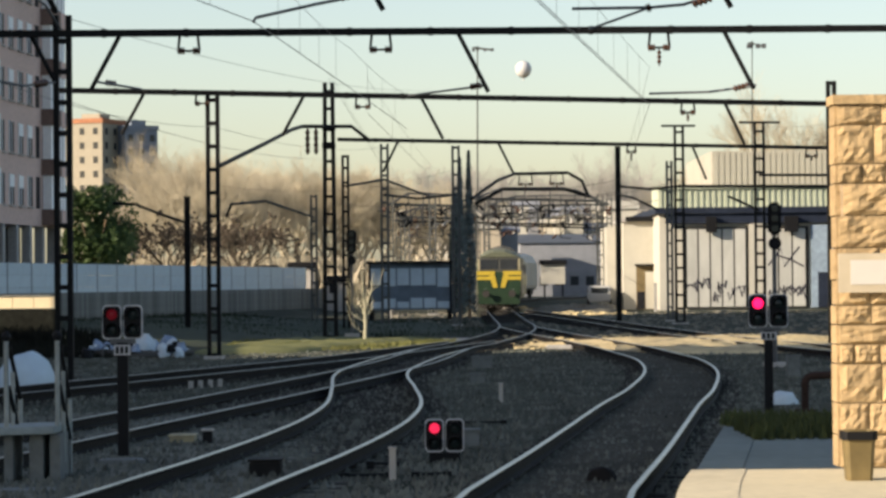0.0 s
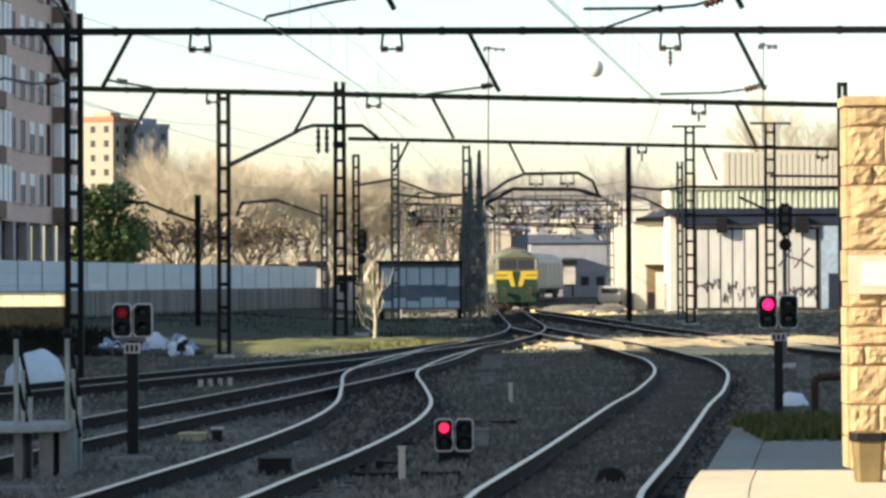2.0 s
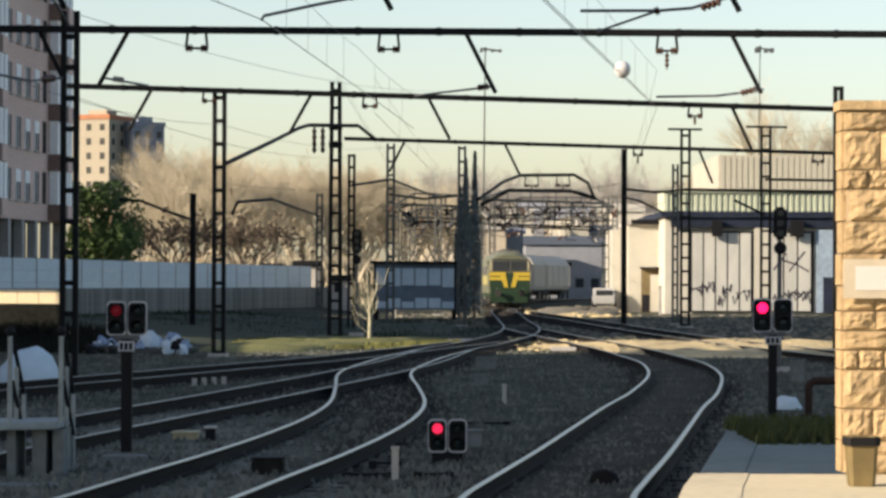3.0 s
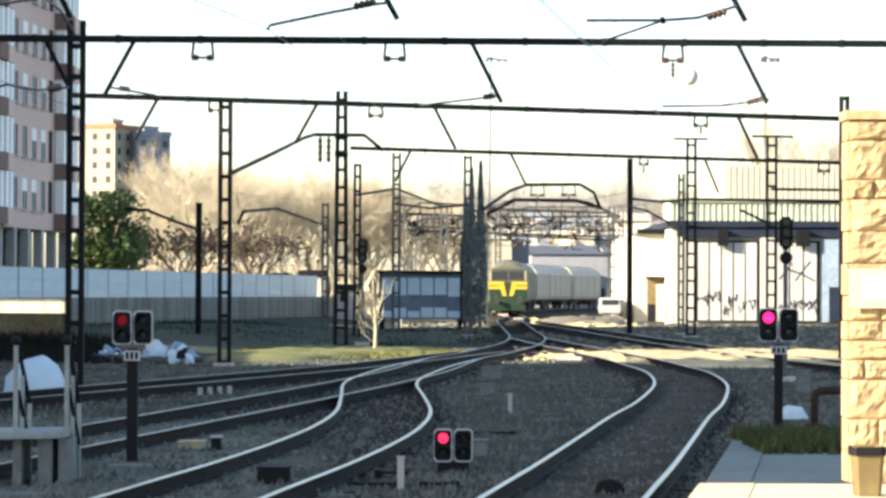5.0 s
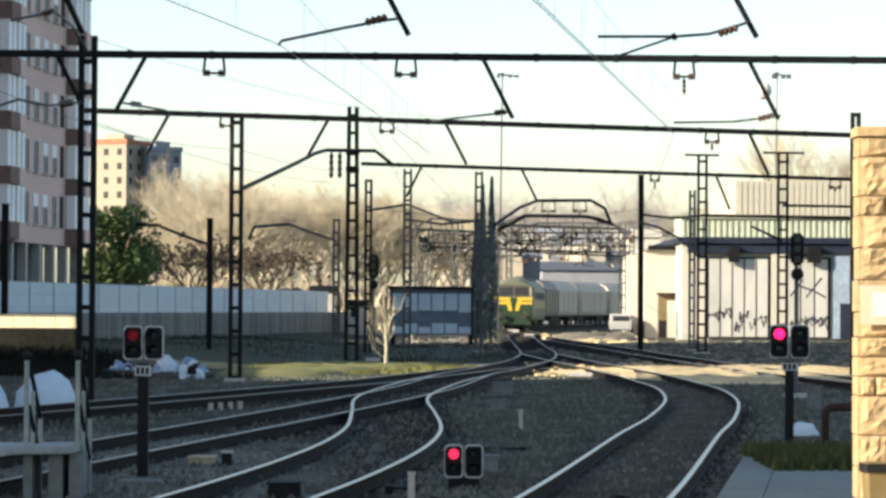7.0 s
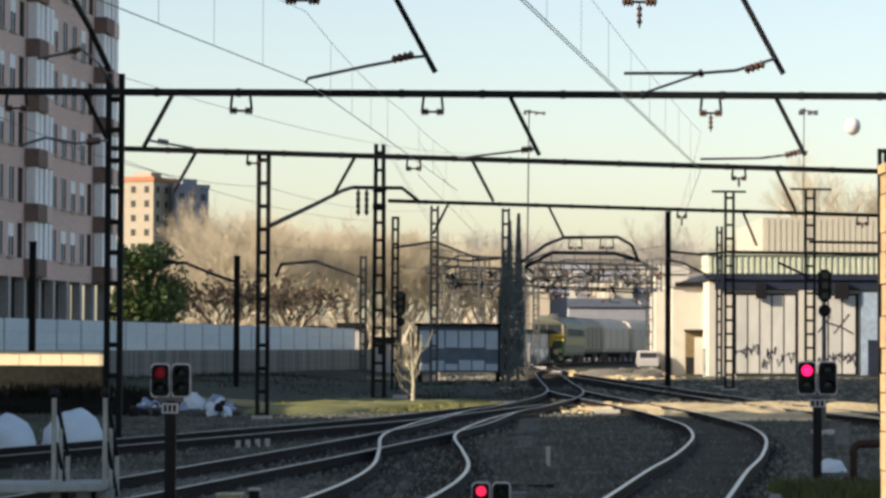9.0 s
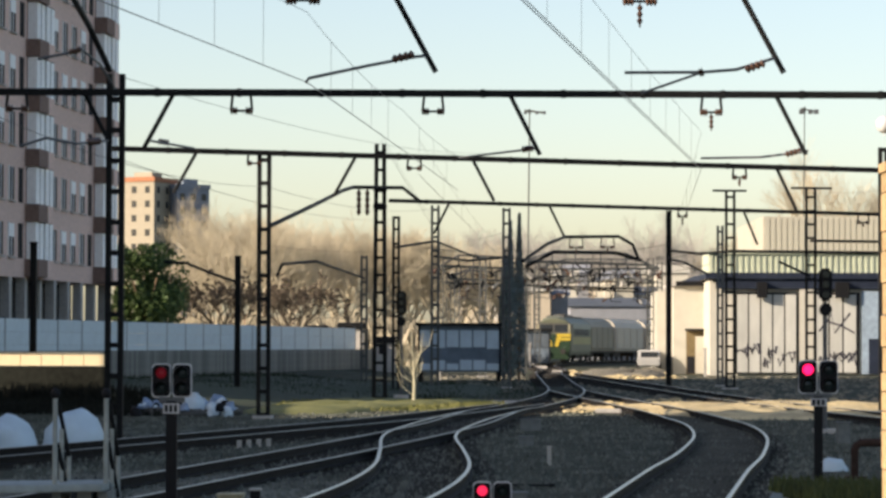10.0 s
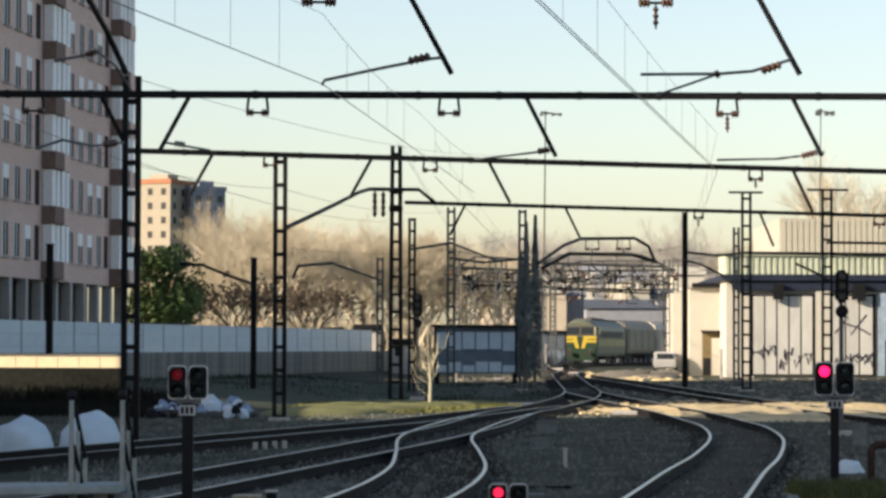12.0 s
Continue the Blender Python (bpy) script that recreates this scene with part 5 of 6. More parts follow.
heap("rubbish_mound", "low dark mound under the rubbish bags", "heap", "earth", -9.9, 91.6, 3.6, 4.2, 0.3, 19)

# ---- overhead wires ----
def catenary(p, q, lift_p, lift_q, sag, droppers):
    """A contact wire, the carrying cable above it and the droppers between them."""
    p, q = Vector(p), Vector(q)
    wire([p, q], 0.016)
    up = sagging(p + Vector((0, 0, lift_p)), q + Vector((0, 0, lift_q)), sag)
    wire(up, 0.009, "thin overhead carrying cable")
    for i in range(1, droppers):
        k = i / droppers
        a = p.lerp(q, k)
        j = min(len(up) - 2, int(k * (len(up) - 1)))
        b = up[j].lerp(up[j + 1], k * (len(up) - 1) - j)
        wire([a, b], 0.008, "thin vertical dropper wire")


catenary((-5.67, 40, 7.0), (-3.45, 52, 6.93), 1.35, 1.3, 0.05, 4)
catenary((-3.45, 52, 6.93), (-2.27, 71, 6.98), 1.3, 1.0, 0.15, 5)
catenary((-2.27, 71, 6.98), (-1.1, 89, 6.95), 1.0, 1.05, 0.1, 4)
catenary((0.13, 40, 7.3), (6.77, 92, 7.85), 1.4, 1.2, 0.15, 9)
wire([(0.07, 40, 7.3), (6.7, 92, 7.85)], 0.016)
catenary((6.77, 92, 7.85), (10.13, 160, 7.45), 1.2, 0.9, 0.2, 8)
catenary((-4.62, 116, 10.49), (-3.08, 150, 8.12), 0.3, 0.5, 0.2, 4)
catenary((-2.35, 89, 7.46), (0.64, 190, 7.79), 1.1, 0.9, 0.4, 6)
wire(sagging((-8.81, 67, 8.43), (0.55, 150, 12.29), 0.6))
wire(sagging((-11.76, 60, 7.48), (-7.07, 88, 7), 0.5))
wire(sagging((-8.82, 67, 6.46), (-4.8, 140, 8.3), 0.5))
wire(sagging((-7.07, 88, 7), (-3.07, 150, 9.32), 0.4))
wire(sagging((16.82, 150, 10.35), (13.43, 60, 7.26), 0.8))
wire(sagging((-9.42, 120, 6.26), (0.7, 150, 8.09), 0.6))
wire(sagging((-4.24, 116, 6.31), (12.53, 150, 7.09), 0.7))
wire(sagging((-4.25, 116, 5.38), (11.03, 215, 8.66), 0.7))

wire(sagging((0.69, 150, 7.19), (9.35, 150, 7.47), 0.4), 0.03)
wire(sagging((1.4, 150, 6.73), (12.53, 150, 7.39), 0.6), 0.03)
wire(sagging((-3.09, 150, 7.22), (9.35, 150, 6.81), 0.5), 0.03)
wire(sagging((2.67, 200, 7.67), (15.85, 200, 7.96), 0.8), 0.04)
wire(sagging((-0.69, 190, 7.42), (14.55, 230, 7.85), 0.8), 0.04)
wire(sagging((9.34, 150, 6.51), (16.77, 150, 5.79), 0.5), 0.03)


# ---- far gantries and arms ----
def bent_arm(points, label="dark bent steel cantilever arm", size=0.11):
    root = thing("cantilever_arm", label, "arm", group="cantilever arms")
    bm = bmesh.new()
    chain(bm, points, size, size, 6)
    part("tube", bm, "iron", root)
    return root


bent_arm(bent_arm_points, "curved dark steel bracket above the first gantry")
bent_arm([(1.55, 150, 6.52), (3.01, 155, 7.65), (4.07, 160, 8.2), (7.32, 165, 8.43), (8.14, 165, 7.96), (8.47, 165, 7.14)], size=0.16)
bent_arm([(2.04, 180, 7.04), (3.85, 180, 8), (8.02, 185, 8.13), (9.68, 185, 7.63)], size=0.2)


def far_portal(a, b, drop, seed):
    """A distant gantry: two lattice legs, a girder with a bent crown, drop tubes and insulators."""
    rnd = random.Random(seed)
    root = thing("far_gantry", "distant steel gantry, greyed for haze, crowded with insulators over the yard", "gantry", group="far gantries")
    a, b = Vector(a), Vector(b)
    for e in (a, b):
        base = ground_height(e.x, e.y)
        leg = bmesh.new()
        for u in (-0.2, 0.2):
            bar(leg, (e.x + u, e.y, base), (e.x + u, e.y, e.z + 0.5), 0.1, 0.1)
        for i in range(int((e.z - base) / 0.9)):
            bar(leg, (e.x - 0.2, e.y, base + 0.9 * i + 0.4), (e.x + 0.2, e.y, base + 0.9 * i + 0.4), 0.1, 0.1)
        part("leg", leg, "haze_iron", root)
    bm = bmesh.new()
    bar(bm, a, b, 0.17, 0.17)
    part("girder", bm, "haze_iron", root)
    bm = bmesh.new()
    chain(bm, [a, a.lerp(b, 0.22) + Vector((0, 0, 0.8)), a.lerp(b, 0.8) + Vector((0, 0, 0.8)), b], 0.13, 0.13)
    for f in (0.22, 0.4, 0.6, 0.8):
        bar(bm, a.lerp(b, f), a.lerp(b, f) + Vector((0, 0, 0.8)), 0.09, 0.09)
    # crown and some tubes go paler still, again for haze
    part("crown", bm, "galvanised", root)
    for i in range(9):
        p = a.lerp(b, 0.06 + 0.11 * i + rnd.uniform(-0.04, 0.04))
        d = drop * rnd.uniform(0.35, 1.2)
        bm = bmesh.new()
        bar(bm, p, p - Vector((0, 0, d)), 0.1, 0.1)
        bar(bm, p - Vector((0, 0, d)), p - Vector((rnd.choice((-1, 1)) * 1.1, 0, d + rnd.uniform(-0.5, 0.3))), 0.08, 0.08)
        bar(bm, p - Vector((rnd.uniform(-1.4, 1.4), 0, -0.1)), p - Vector((0, 0, d * rnd.uniform(0.5, 1.0))), 0.09, 0.09)
        tube = part("drop_tube", bm, rnd.choice(("galvanised", "haze_iron", "iron")), root)
        for k in (0, 1):
            bm = bmesh.new()
            q = p - Vector((rnd.uniform(-0.6, 0.6), 0, d * (0.35 + 0.5 * k)))
            bar(bm, q, q - Vector((rnd.uniform(-0.45, 0.45), 0, 0.36)), 0.24, 0.24, 8)
            bar(bm, q, (p.x, p.y, q.z), 0.07, 0.07)
            part("insulator", bm, rnd.choice(("insulator", "black", "sign_white")), tube)


for a, b, drop, seed in (((2.24, 205, 8.14), (11.64, 209, 8.01), 1.3, 1), ((3.65, 232, 8.28), (13.89, 236, 8.49), 1.5, 2), ((3.62, 290, 8.79), (16.82, 294, 8.53), 1.8, 3),
                         ((-3.65, 196, 7.54), (2.09, 199, 7.41), 1.3, 4), ((-3.92, 250, 7.93), (2.95, 253, 7.73), 1.6, 5)):
    far_portal(a, b, drop, seed)
bent_arm([(9.35, 150, 7.11), (11.14, 152, 7.01), (12.53, 150, 7.09)])
bent_arm([(12.53, 150, 7.09), (14.29, 150, 7.07), (16.78, 150, 7.05), (20.59, 150, 7.02)], "dark horizontal steel gantry girder", 0.14)
bent_arm([(16.79, 150, 7.65), (20.59, 150, 7.61)], "dark horizontal steel gantry girder", 0.12)
bent_arm([(15.39, 152, 6.58), (16.77, 150, 5.79)], size=0.12)
bent_arm([(12.05, 158, 6.04), (10.63, 158, 6.74), (9.35, 150, 6.66)])
bent_arm([(-3.09, 150, 6.77), (-1.38, 160, 6.84), (0.68, 150, 6.74)])
bent_arm([(-4.81, 140, 6.9), (-3.08, 150, 7.58), (-0.69, 190, 7.8)])
bent_arm([(-9.19, 120, 4.94), (-8.95, 120, 5.49), (-7.82, 125, 5.76), (-7.53, 165, 5.96)])
bent_arm([(-14.57, 125, 5.72), (-13.57, 125, 5.66), (-12.15, 122, 5.13), (-10.85, 120, 4.71)])
bent_arm([(11.63, 150, 10.3), (13.43, 150, 10.29)], "short steel crossarm on a mast", 0.1)
bent_arm([(15.77, 150, 10.45), (17.93, 150, 10.43)], "short steel crossarm on a mast", 0.1)


def crossbar_pole(x, y, top, lean, size, head):
    root = thing("light_pole", "tall thin pole with an antenna crossbar head, greyed for haze", "pole", pose(x, y, 0), group="light poles")
    bm = bmesh.new()
    bar(bm, (0, 0, -0.5), (lean, 0, top), size * 1.5, size * 1.5, 8, 0.6)
    part("pole", bm, "haze_iron", root)
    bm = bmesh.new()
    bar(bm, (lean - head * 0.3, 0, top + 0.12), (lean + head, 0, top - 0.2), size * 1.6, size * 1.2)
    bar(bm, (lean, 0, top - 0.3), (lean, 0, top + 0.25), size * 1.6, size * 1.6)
    part("crossbar", bm, "haze_iron", root)
    # small boxes added to fill out the antenna head; none is a lamp
    for u in (-0.25, 0.45, 0.9):
        bm = bmesh.new()
        box(bm, lean + head * u - 0.18, lean + head * u + 0.18, -0.2, 0.2, top - 0.35, top + 0.02)
        part("head_box", bm, "galvanised", root)


crossbar_pole(4.15, 345, 30.6, 0.27, 0.19, 2.0)
crossbar_pole(26.17, 240, 22.1, 0.23, 0.1, 1.1)
for place in ((4.5, 260.4, 8.36), (7.66, 261.7, 8.46), (10.59, 262.9, 8.57), (13.54, 264.1, 8.68), (-2.34, 241, 7.27), (1.77, 243.5, 7.24), (5.97, 246, 7.16),
              (6.53, 280.9, 7.71), (9.94, 282.2, 7.59), (15.7, 284.4, 7.42), (4.73, 161, 8.27), (6.63, 164, 8.4)):
    hanger(*place, 0.8, 0.4)
for px0, px1 in (((3.46, 260, 8.3), (15.7, 265, 8.74)), ((-4.01, 240, 7.31), (12.8, 250, 7.08)), ((4.27, 280, 7.77), (17.15, 285, 7.36))):
    gantry_beam(px0, px1, 0.16, "far dark steel gantry beam over the yard")
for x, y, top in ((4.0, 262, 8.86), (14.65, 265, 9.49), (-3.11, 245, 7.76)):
    # haze is in the paler iron of these masts
    ladder_mast(x, y, ground_height(x, y), top, 0.4, step=0.9, material="haze_iron")


# ---- blue wagons standing at the yard's edge, and the car ----
def container(x0, x1, y, z0, z1, seed, pane="tarp"):
    rnd = random.Random(seed)
    root = thing("yard_shelter", "dark blue-grey goods shelter with pale panels below a flat roof", "shelter", group="yard shelters")
    boxed("body", "shelter_blue", root, x0, x1, y, y + 2.4, z0 + 0.15, z1)
    boxed("roof", "black", root, x0 - 0.15, x1 + 0.15, y - 0.3, y + 2.6, z1 + 0.003, z1 + 0.16)
    n = max(2, int((x1 - x0) / 0.75))
    for i in range(n):
        x = x0 + 0.12 + i * (x1 - x0 - 0.2) / n
        w = (x1 - x0 - 0.2) / n - 0.09
        top = z1 - 0.28
        boxed("pale_panel", pane, root, x, x + w, y - 0.06, y - 0.002, top - rnd.uniform(1.0, 1.2), top, label="pale weathered panel")
        boxed("lower_panel", pane, root, x, x + w, y - 0.05, y - 0.002, z0 + 0.25, z0 + 0.25 + rnd.uniform(0.35, 0.7))
    for x in (x0 + 0.02, x1 - 0.14):
        boxed("corner_post", "black", root, x, x + 0.12, y - 0.12, y - 0.062, -0.3, z1)
    for x in (x0 + 0.1, x1 - 0.3):
        boxed("foot", "black", root, x, x + 0.2, y + 0.1, y + 2.3, -0.3, z0 + 0.148)


container(-4.55, 0.53, 172, 0.3, 3.25, 31)
container(1.8, 4.9, 240, 0.4, 3.3, 33, "shelter_dark")


def white_car(x, y, turn):
    root = thing("car", "small white van parked on the sandy ground", "car", pose(x, y, ground_height(x, y) + 0.2, 0, 0, turn))
    outline = [(-1.9, 0.35), (1.95, 0.35), (2.0, 0.75), (1.5, 0.95), (0.95, 1.5), (-1.7, 1.55), (-1.95, 1.0)]
    bm = bmesh.new()
    a = [bm.verts.new((x, -0.82, z)) for x, z in outline]
    b = [bm.verts.new((x, 0.82, z)) for x, z in outline]
    bm.faces.new(a[::-1])
    bm.faces.new(b)
    for i in range(len(a)):
        j = (i + 1) % len(a)
        bm.faces.new((a[i], a[j], b[j], b[i]))
    bmesh.ops.recalc_face_normals(bm, faces=bm.faces[:])
    bmesh.ops.bevel(bm, geom=bm.edges[:], offset=0.09, segments=2, affect="EDGES")
    part("body", bm, "car_white", root)
    for s in (-1, 1):
        boxed("side_window", "glass_dark", root, -1.3, 0.7, min(s * 0.8, s * 0.835), max(s * 0.8, s * 0.835), 1.02, 1.42)
    bm = bmesh.new()
    bar(bm, (1.40, -0.0, 1.06), (1.02, 0.0, 1.46), 1.35, 0.03)
    part("windscreen", bm, "glass_dark", root)
    boxed("rear_window", "glass_dark", root, -1.93, -1.84, -0.6, 0.6, 1.02, 1.40)
    for x in (-1.25, 1.3):
        for s in (-1, 1):
            bm = bmesh.new()
            disc(bm, (x, s * 0.78, 0.31), 0.31, (0, 1, 0), 0.2, 18)
            part("wheel", bm, "tyre", root)


hut = thing("white_hut", "small white hut on dark posts behind the tracks", "hut")
boxed("wall", "white_render", hut, 10.82, 13.44, 312, 314, 1.79, 3.97)
boxed("roof", "black", hut, 10.63, 13.63, 311.7, 314.3, 3.97 + 0.003, 4.47)
for x in (11.07, 13.06):
    boxed("post", "black", hut, x, x + 0.2, 312.1, 312.3, 0, 1.79 - 0.003)

white_car(11.39, 207, 88)


def site_hut(x, y, w, top):
    root = thing("site_hut", "small dark-roofed hut with pale walls behind the fence", "hut", pose(x, y, ground_height(x, y)), group="site huts")
    boxed("wall", "concrete", root, -w / 2, w / 2, 0, 1.8, -0.2, top - 0.45)
    boxed("window", "shaded_pane", root, -w * 0.35, w * 0.1, -0.04, -0.002, top - 1.25, top - 0.65)
    bm = bmesh.new()
    box(bm, -w / 2 - 0.2, w / 2 + 0.2, -0.25, 2.05, top - 0.448, top)
    bmesh.ops.bevel(bm, geom=bm.edges[:], offset=0.08, segments=1, affect="EDGES")
    part("roof", bm, "black", root)


site_hut(-10.4, 208, 1.7, 3.2)
site_hut(-7.6, 200, 1.3, 2.5)
site_hut(-13.2, 212, 1.2, 2.9)

for (x, y), w, d, h in (((0.46, 112.22), 1.1, 1.0, 0.12), ((3.84, 226.01), 1.0, 1.5, 0.3), ((-1.84, 231.18), 2.4, 1.2, 0.2), ((4.77, 207.84), 0.8, 1.0, 0.25), ((3.95, 96.83), 0.9, 0.7, 0.16), ((1.73, 287.9), 1.6, 1.2, 0.3)):
    root = thing("concrete_block", "pale weathered concrete block lying by the tracks", "block", pose(x, y, ground_height(x, y) - 0.02), group="concrete blocks")
    bm = bmesh.new()
    box(bm, -w / 2, w / 2, -d / 2, d / 2, 0, h)
    bmesh.ops.bevel(bm, geom=bm.edges[:], offset=0.04, segments=2, affect="EDGES")
    part("block", bm, "concrete", root)
for x, y, top in ((0.77, 190, 1.79), (0.43, 205, 2.1), (3.01, 230, 2.07), (-3.4, 180, 1.95), (14.62, 195, 1.97)):
    root = thing("short_post", "short pale trackside post", "post", pose(x, y, ground_height(x, y) - 0.05), group="marker posts")
    boxed("post", "sign_white", root, -0.1, 0.1, -0.1, 0.1, 0, max(0.8, top))
    boxed("cap", "concrete", root, -0.13, 0.13, -0.13, 0.13, max(0.8, top) + 0.002, max(0.8, top) + 0.1)

for p, q in (((-0.36, 46, -0.18), (0.97, 46.3, -0.19)), ((-1.18, 33.6, -0.18), (-0.67, 33.8, -0.19)), ((-0.35, 33.7, -0.18), (0.03, 33.9, -0.19)), ((-0.92, 35, -0.13), (-0.61, 35, -0.14))):
    root = thing("point_rod", "thin dark steel point rod lying on the ballast", "rod", group="point rods")
    bm = bmesh.new()
    bar(bm, p, q, 0.035, 0.035, 6)
    part("rod", bm, "iron", root)
    for e in (p, q):
        bm = bmesh.new()
        box(bm, e[0] - 0.05, e[0] + 0.05, e[1] - 0.05, e[1] + 0.05, -0.24, e[2] + 0.03)
        part("crank", bm, "iron", root)
for (x, y), w, d, h in (((-4.76, 31.72), 0.8, 0.5, 0.07), ((-5.63, 32.92), 0.7, 0.5, 0.08)):
    root = thing("paving_slab", "grey broken paving slab on the ballast", "slab", pose(x, y, -0.24, 0, 0, 12), group="paving slabs")
    bm = bmesh.new()
    box(bm, -w / 2, w / 2, -d / 2, d / 2, 0, h)
    bmesh.ops.bevel(bm, geom=bm.edges[:], offset=0.02, segments=2, affect="EDGES")
    part("slab", bm, "slab_grey", root)

# ---- loose ballast stones ----
def ballast_stones():
    rnd = random.Random(4)
    verts, faces = [], []
    shape = [(-1, -1, -1), (1, -1, -1), (1, 1, -1), (-1, 1, -1), (0, 0, 1)]
    for i in range(26000):
        y = 24 + 72 * rnd.random() ** 1.7
        x = rnd.uniform(-0.17, 0.165) * y
        r = 0.018 + 0.07 * rnd.random() ** 3
        a = rnd.uniform(0, 6.28)
        n = len(verts)
        bed = -0.186 if -9 < x < -1.3 and y < 48 else -0.207
        for px, py, pz in shape:
            px, py = px * rnd.uniform(0.5, 1.1), py * rnd.uniform(0.5, 1.1)
            verts.append((x + r * (px * math.cos(a) - py * math.sin(a)), y + r * (px * math.sin(a) + py * math.cos(a)), bed + r * 0.75 * pz + (0.02 if pz > 0 else 0)))
        faces += [(n, n + 1, n + 4), (n + 1, n + 2, n + 4), (n + 2, n + 3, n + 4), (n + 3, n, n + 4)]
    me = bpy.data.meshes.new("ballast_stones")
    me.from_pydata(verts, [], faces)
    me.materials.append(M["stone_chip"])
    tagged(new("ballast_stones", me), "loose grey ballast stones between the tracks", "ballast", kind="stuff")


ballast_stones()


def yard_rubble(name, label, material, x0, x1, y0, y1, count, small, large, seed):
    """Uneven chunks of stone and earth strewn over the yard."""
    rnd = random.Random(seed)
    verts, faces = [], []
    shape = [(-1, -1, -0.4), (1, -1, -0.4), (1, 1, -0.4), (-1, 1, -0.4), (-0.5, -0.4, 0.6), (0.5, -0.5, 0.7), (0.4, 0.5, 0.5)]
    skin = [(0, 1, 5), (0, 5, 4), (1, 2, 6), (1, 6, 5), (2, 3, 6), (3, 0, 4), (3, 4, 6), (4, 5, 6)]
    for i in range(count):
        x, y = rnd.uniform(x0, x1), rnd.uniform(y0, y1)
        w, a = rnd.uniform(small, large) * (1 if rnd.random() < 0.85 else 1.8), rnd.uniform(0, 6.28)
        n, z = len(verts), ground_height(x, y)
        for px, py, pz in shape:
            px, py = px * rnd.uniform(0.6, 1.2) * 1.6, py * rnd.uniform(0.6, 1.2)
            verts.append((x + w * (px * math.cos(a) - py * math.sin(a)), y + w * (px * math.sin(a) + py * math.cos(a)), z + w * 0.7 * pz * rnd.uniform(0.7, 1.3)))
        faces += [tuple(n + k for k in f) for f in skin]
    me = bpy.data.meshes.new(name)
    me.from_pydata(verts, [], faces)
    me.materials.append(M[material])
    tagged(new(name, me), label, "rubble", kind="stuff")


yard_rubble("yard_rubble", "pale stones and rubble strewn over the yard", "rubble", -4, 2.2, 140, 200, 350, 0.05, 0.16, 5)
yard_rubble("far_rubble", "sunlit heaps of earth and stones before the sheds", "sand", 5.6, 12.5, 186, 212, 700, 0.08, 0.26, 6)
yard_rubble("crossing_stones", "broken sandy stones at the edge of the crossing", "sand", 2.5, 15, 97, 121, 1100, 0.03, 0.11, 7)
yard_rubble("yard_gravel", "dull stones and clods over the shaded yard", "rubble", 4, 26, 112, 196, 1500, 0.04, 0.15, 9)
yard_rubble("bank_rubble", "dark rubble along the outer track", "stone_chip", -12, -4, 70, 92, 400, 0.03, 0.08, 8)

# ---- train ----
TRAIN_LINE = smooth_line([(3.4, 170, 0.1), (3.75, 190, 0.25), (4.45, 205, 0.32), (4.25, 218, 0.38), (4.15, 230, 0.44), (4.7, 240, 0.5), (5.75, 250, 0.5), (6.65, 257, 0.5),
                          (8.5, 270, 0.5), (13.8, 290, 0.5), (24, 320, 0.5), (40, 360, 0.5)], 0.5)
LENGTHS = [0.0]
for a, b in zip(TRAIN_LINE, TRAIN_LINE[1:]):
    LENGTHS.append(LENGTHS[-1] + (b - a).length)


def on_line(s):
    for i in range(1, len(LENGTHS)):
        if LENGTHS[i] >= s:
            k = (s - LENGTHS[i - 1]) / (LENGTHS[i] - LENGTHS[i - 1])
            return TRAIN_LINE[i - 1].lerp(TRAIN_LINE[i], k)
    return TRAIN_LINE[-1]


def bogie(root, y):
    b = boxed("bogie", "bogie", root, -1.05, 1.05, y - 1.5, y + 1.5, 0.45, 0.85)
    for dy in (-1.0, 1.0):
        for s in (-1, 1):
            bm = bmesh.new()
            disc(bm, (s * 0.83, y + dy, 0.475), 0.47, (1, 0, 0), 0.13, 18)
            part("wheel", bm, "bogie", b)


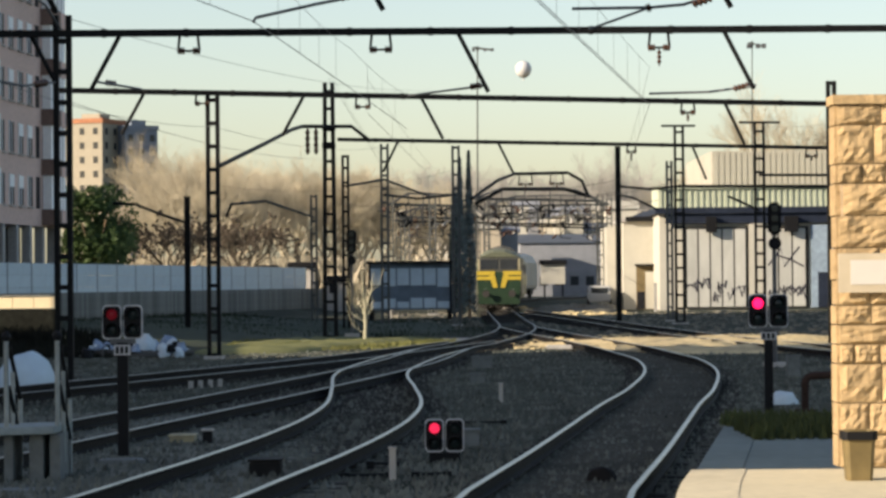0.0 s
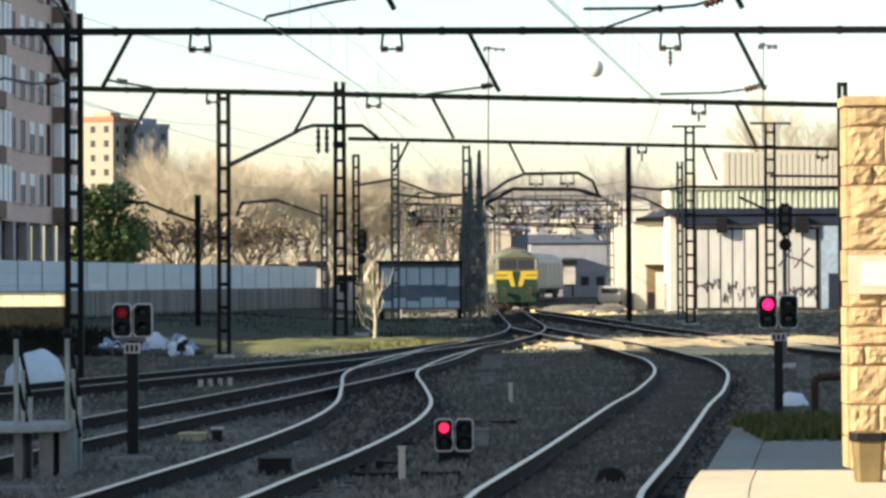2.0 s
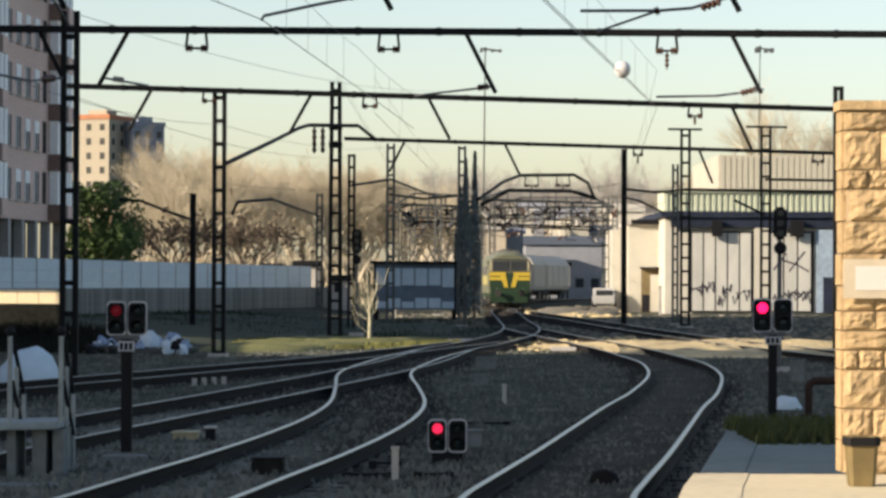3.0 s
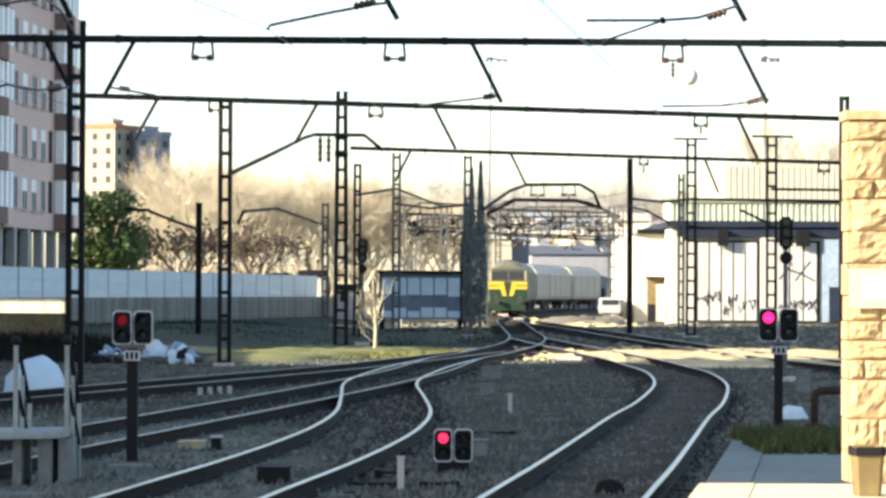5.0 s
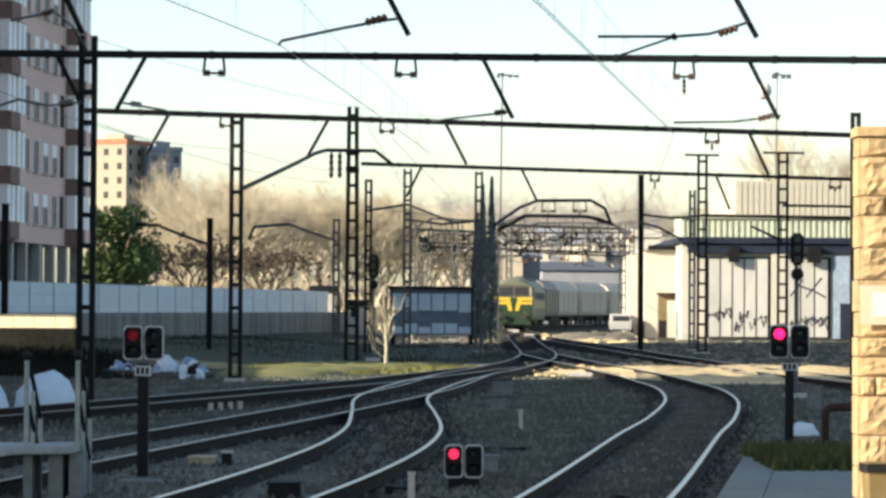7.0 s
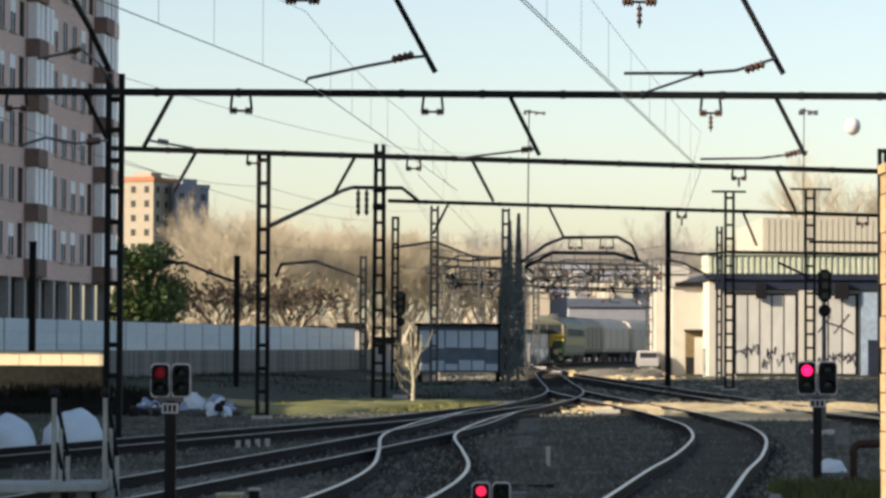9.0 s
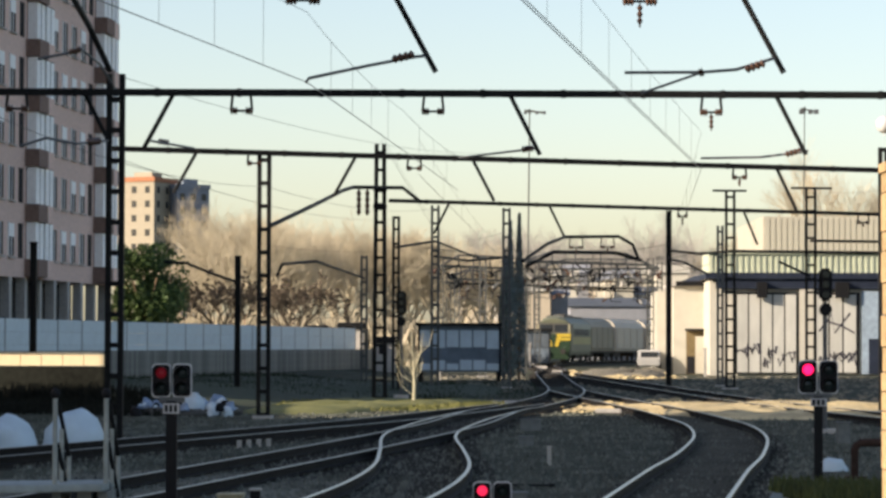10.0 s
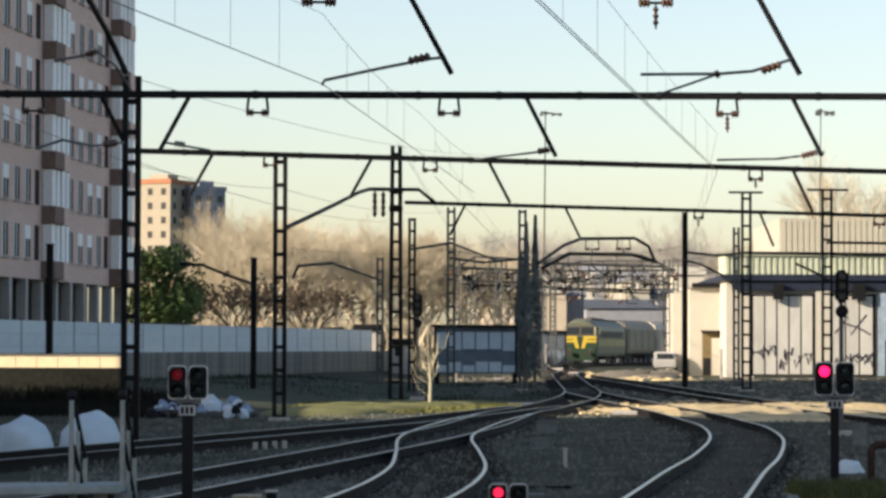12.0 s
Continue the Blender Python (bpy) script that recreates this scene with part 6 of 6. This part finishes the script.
def locomotive():
    """Its cab end looks along -y, towards the camera; the origin is at the cab end on the rail."""
    root = thing("locomotive", "dark green diesel locomotive with a yellow striped cab front", "locomotive")
    L, W = 20.5, 1.55
    side = [(-W, 1.0), (-W, 3.05), (-W + 0.14, 3.5), (-W + 0.55, 3.9), (-0.4, 4.1), (0.4, 4.1), (W - 0.55, 3.9), (W - 0.14, 3.5), (W, 3.05), (W, 1.0)]
    bm = bmesh.new()
    rings = []
    for y, k, lift in ((0.25, 0.96, -0.25), (0.75, 0.99, -0.05), (1.3, 1.0, 0), (L - 0.6, 1.0, 0), (L, 0.93, -0.15)):
        rings.append([bm.verts.new((x * k, y, z + (lift if z > 3 else 0))) for x, z in side])
    for a, b in zip(rings, rings[1:]):
        for i in range(len(side)):
            j = (i + 1) % len(side)
            bm.faces.new((a[j], a[i], b[i], b[j]))
    bm.faces.new(rings[0])
    bm.faces.new(rings[-1][::-1])
    part("body", bm, "loco_grey", root)
    # roof plate and fans
    boxed("roof", "loco_roof", root, -0.75, 0.75, 1.6, L - 1, 4.0, 4.16)
    for y in (6.0, 9.0, 12.0):
        bm = bmesh.new()
        disc(bm, (0, y, 4.2), 0.55, (0, 0, 1), 0.14, 18)
        part("fan", bm, "loco_roof", root)
    boxed("exhaust", "loco_roof", root, -0.3, 0.3, 7.2, 7.9, 4.16, 4.35)
    # frame, buffers, plough
    boxed("frame", "loco_green", root, -1.42, 1.42, 0.1, L, 0.72, 1.05)
    boxed("skirt", "loco_green", root, -1.38, 1.38, 0.02, 0.24, 0.35, 1.35)
    for s in (-1, 1):
        bm = bmesh.new()
        disc(bm, (s * 0.87, -0.18, 1.05), 0.12, (0, 1, 0), 0.4, 12)
        disc(bm, (s * 0.87, -0.38, 1.05), 0.24, (0, 1, 0), 0.05, 16)
        part("buffer", bm, "bogie", root)
    boxed("nose_panel", "loco_green", root, -1.44, 1.44, 0.20, 0.249, 1.36, 2.5, label="dark green nose panel")
    # cab windows in a dark surround
    boxed("window_band", "loco_roof", root, -1.4, 1.4, 0.2, 0.262, 2.62, 3.5, label="dark grey window surround")
    for q in (-1, 1):
        boxed("windscreen", "glass_dark", root, min(q * 0.08, q * 1.22), max(q * 0.08, q * 1.22), 0.16, 0.26, 2.72, 3.36)
        boxed("side_window", "glass_dark", root, min(q * 1.50, q * 1.57), max(q * 1.50, q * 1.57), 1.0, 1.9, 2.7, 3.4)
        boxed("pillar", "loco_cream", root, min(q * 1.30, q * 1.42), max(q * 1.30, q * 1.42), 0.19, 0.5, 2.62, 3.4, label="pale cream pillar")
    boxed("brow", "loco_grey", root, -1.25, 1.25, 0.12, 0.4, 3.5, 3.62, label="olive grey brow")
    # yellow wings on the front: two bands a side and a slanting tongue
    for q in (-1, 1):
        for pts in (((0.32, 2.30), (1.50, 2.30), (1.50, 2.56), (0.26, 2.56)), ((0.50, 1.98), (1.48, 1.98), (1.50, 2.21), (0.42, 2.21)),
                    ((0.10, 1.46), (0.40, 1.46), (0.66, 2.29), (0.28, 2.29))):
            bm = bmesh.new()
            y0 = 0.165 if pts[0][1] < 1.5 else 0.17
            v = [bm.verts.new((q * x, y, z)) for y in (y0, 0.25) for x, z in pts]
            for f in ((0, 1, 2, 3), (7, 6, 5, 4), (0, 4, 5, 1), (1, 5, 6, 2), (2, 6, 7, 3), (3, 7, 4, 0)):
                bm.faces.new([v[i] for i in f])
            bmesh.ops.recalc_face_normals(bm, faces=bm.faces[:])
            part("front_stripe", bm, "loco_yellow", root, "yellow paint stripe")
        boxed("side_stripe", "loco_band", root, min(q * 1.545, q * 1.57), max(q * 1.545, q * 1.57), 1.4, L - 1, 1.65, 2.3, label="yellow side stripe")
        bm = bmesh.new()
        disc(bm, (q * 0.95, 0.14, 1.25), 0.13, (0, 1, 0), 0.1, 14)
        part("headlight", bm, "steel", root)
        boxed("handrail", "steel", root, min(q * 1.6, q * 1.63), max(q * 1.6, q * 1.63), 0.9, 0.94, 1.1, 2.6)
    for y in [3.0 + 1.15 * k for k in range(13)]:
        for s in (-1, 1):
            boxed("grille", "loco_roof", root, min(s * 1.545, s * 1.575), max(s * 1.545, s * 1.575), y, y + 0.8, 2.45, 3.0)
    boxed("fuel_tank", "bogie", root, -1.2, 1.2, 8.0, 12.5, 0.35, 0.715)
    bogie(root, 3.6)
    bogie(root, L - 3.6)
    return root, L


def wagon(label, material):
    root = thing("freight_wagon", label, "wagon", group="train wagons")
    L, W = 13.2, 1.42
    side = [(-W + 0.1, 1.0), (-W, 1.3), (-W, 3.3), (-W + 0.35, 3.85), (-0.5, 4.15), (0.5, 4.15), (W - 0.35, 3.85), (W, 3.3), (W, 1.3), (W - 0.1, 1.0)]
    bm = bmesh.new()
    rings = [[bm.verts.new((x * k, y, z)) for x, z in side] for y, k in ((0.55, 0.97), (0.75, 1.0), (L - 0.75, 1.0), (L - 0.55, 0.97))]
    for a, b in zip(rings, rings[1:]):
        for i in range(len(side)):
            j = (i + 1) % len(side)
            bm.faces.new((a[j], a[i], b[i], b[j]))
    bm.faces.new(rings[0])
    bm.faces.new(rings[-1][::-1])
    part("body", bm, material, root)
    boxed("frame", "bogie", root, -1.3, 1.3, 0.3, L - 0.3, 0.85, 1.0)
    for k in range(5):
        y = 1.0 + k * (L - 2.0) / 4
        for s in (-1, 1):
            boxed("rib", material, root, min(s * W, s * (W + 0.05)), max(s * W, s * (W + 0.05)), y - 0.05, y + 0.05, 1.3, 3.3)
    boxed("roof_walk", "galvanised", root, -0.3, 0.3, 0.8, L - 0.8, 4.16, 4.2)
    for y in (0.08, L - 0.08):
        for s in (-1, 1):
            bm = bmesh.new()
            disc(bm, (s * 0.87, y, 1.05), 0.2, (0, 1, 0), 0.4, 12)
            part("buffer", bm, "bogie", root)
    bogie(root, 2.2)
    bogie(root, L - 2.2)
    return root, L


loco, LOCO_L = locomotive()
tan_wagon, WAGON_L = wagon("dull tan covered freight wagon with a rounded roof", "wagon_tan")
pale_wagon, WAGON_L = wagon("pale grey covered freight wagon with a rounded roof", "wagon")
wagons = [tan_wagon, pale_wagon] + [copy_thing(pale_wagon, Matrix()) for i in range(2)]
NOSE_AT, SPEED = 20.0, 5.6


def ride(ob, start, length):
    rows = []
    for i in range(25):
        t = i * 0.5
        s = NOSE_AT + SPEED * t + start
        a, b = on_line(s + 0.18 * length), on_line(s + 0.82 * length)
        way = (b - a).normalized()
        p = a - way * (0.18 * length)
        rows.append((t, pose(p.x, p.y, p.z, 0, 0, math.degrees(math.atan2(-way.x, way.y)))))
    walk(ob, rows)


# ---- balloon ----
def balloon():
    root = thing("balloon", "small white round balloon drifting in the sky", "balloon")
    bm = bmesh.new()
    bmesh.ops.create_uvsphere(bm, u_segments=24, v_segments=16, radius=0.31)
    for v in bm.verts:
        if v.co.z < 0:
            v.co.z *= 1.15
    for f in bm.faces:
        f.smooth = True
    part("skin", bm, "balloon", root)
    bm = bmesh.new()
    bar(bm, (0, 0, -0.44), (0, 0, -0.35), 0.08, 0.08, 8, 0.4)
    part("knot", bm, "balloon", root)
    return root


drifting = balloon()


def motions():
    ride(loco, 0.0, LOCO_L)
    at = LOCO_L
    for w in wagons:
        ride(w, at, WAGON_L)
        at += WAGON_L
    walk(drifting, [(0, pose(*(3.13, 108, 10.23))), (2.5, pose(*(6.05, 108.2, 10.29))), (6.5, pose(*(10.82, 108.5, 10.51))), (9.5, pose(*(14.45, 109, 10.62))), (12, pose(*(17.49, 109.5, 10.75)))])


motions()
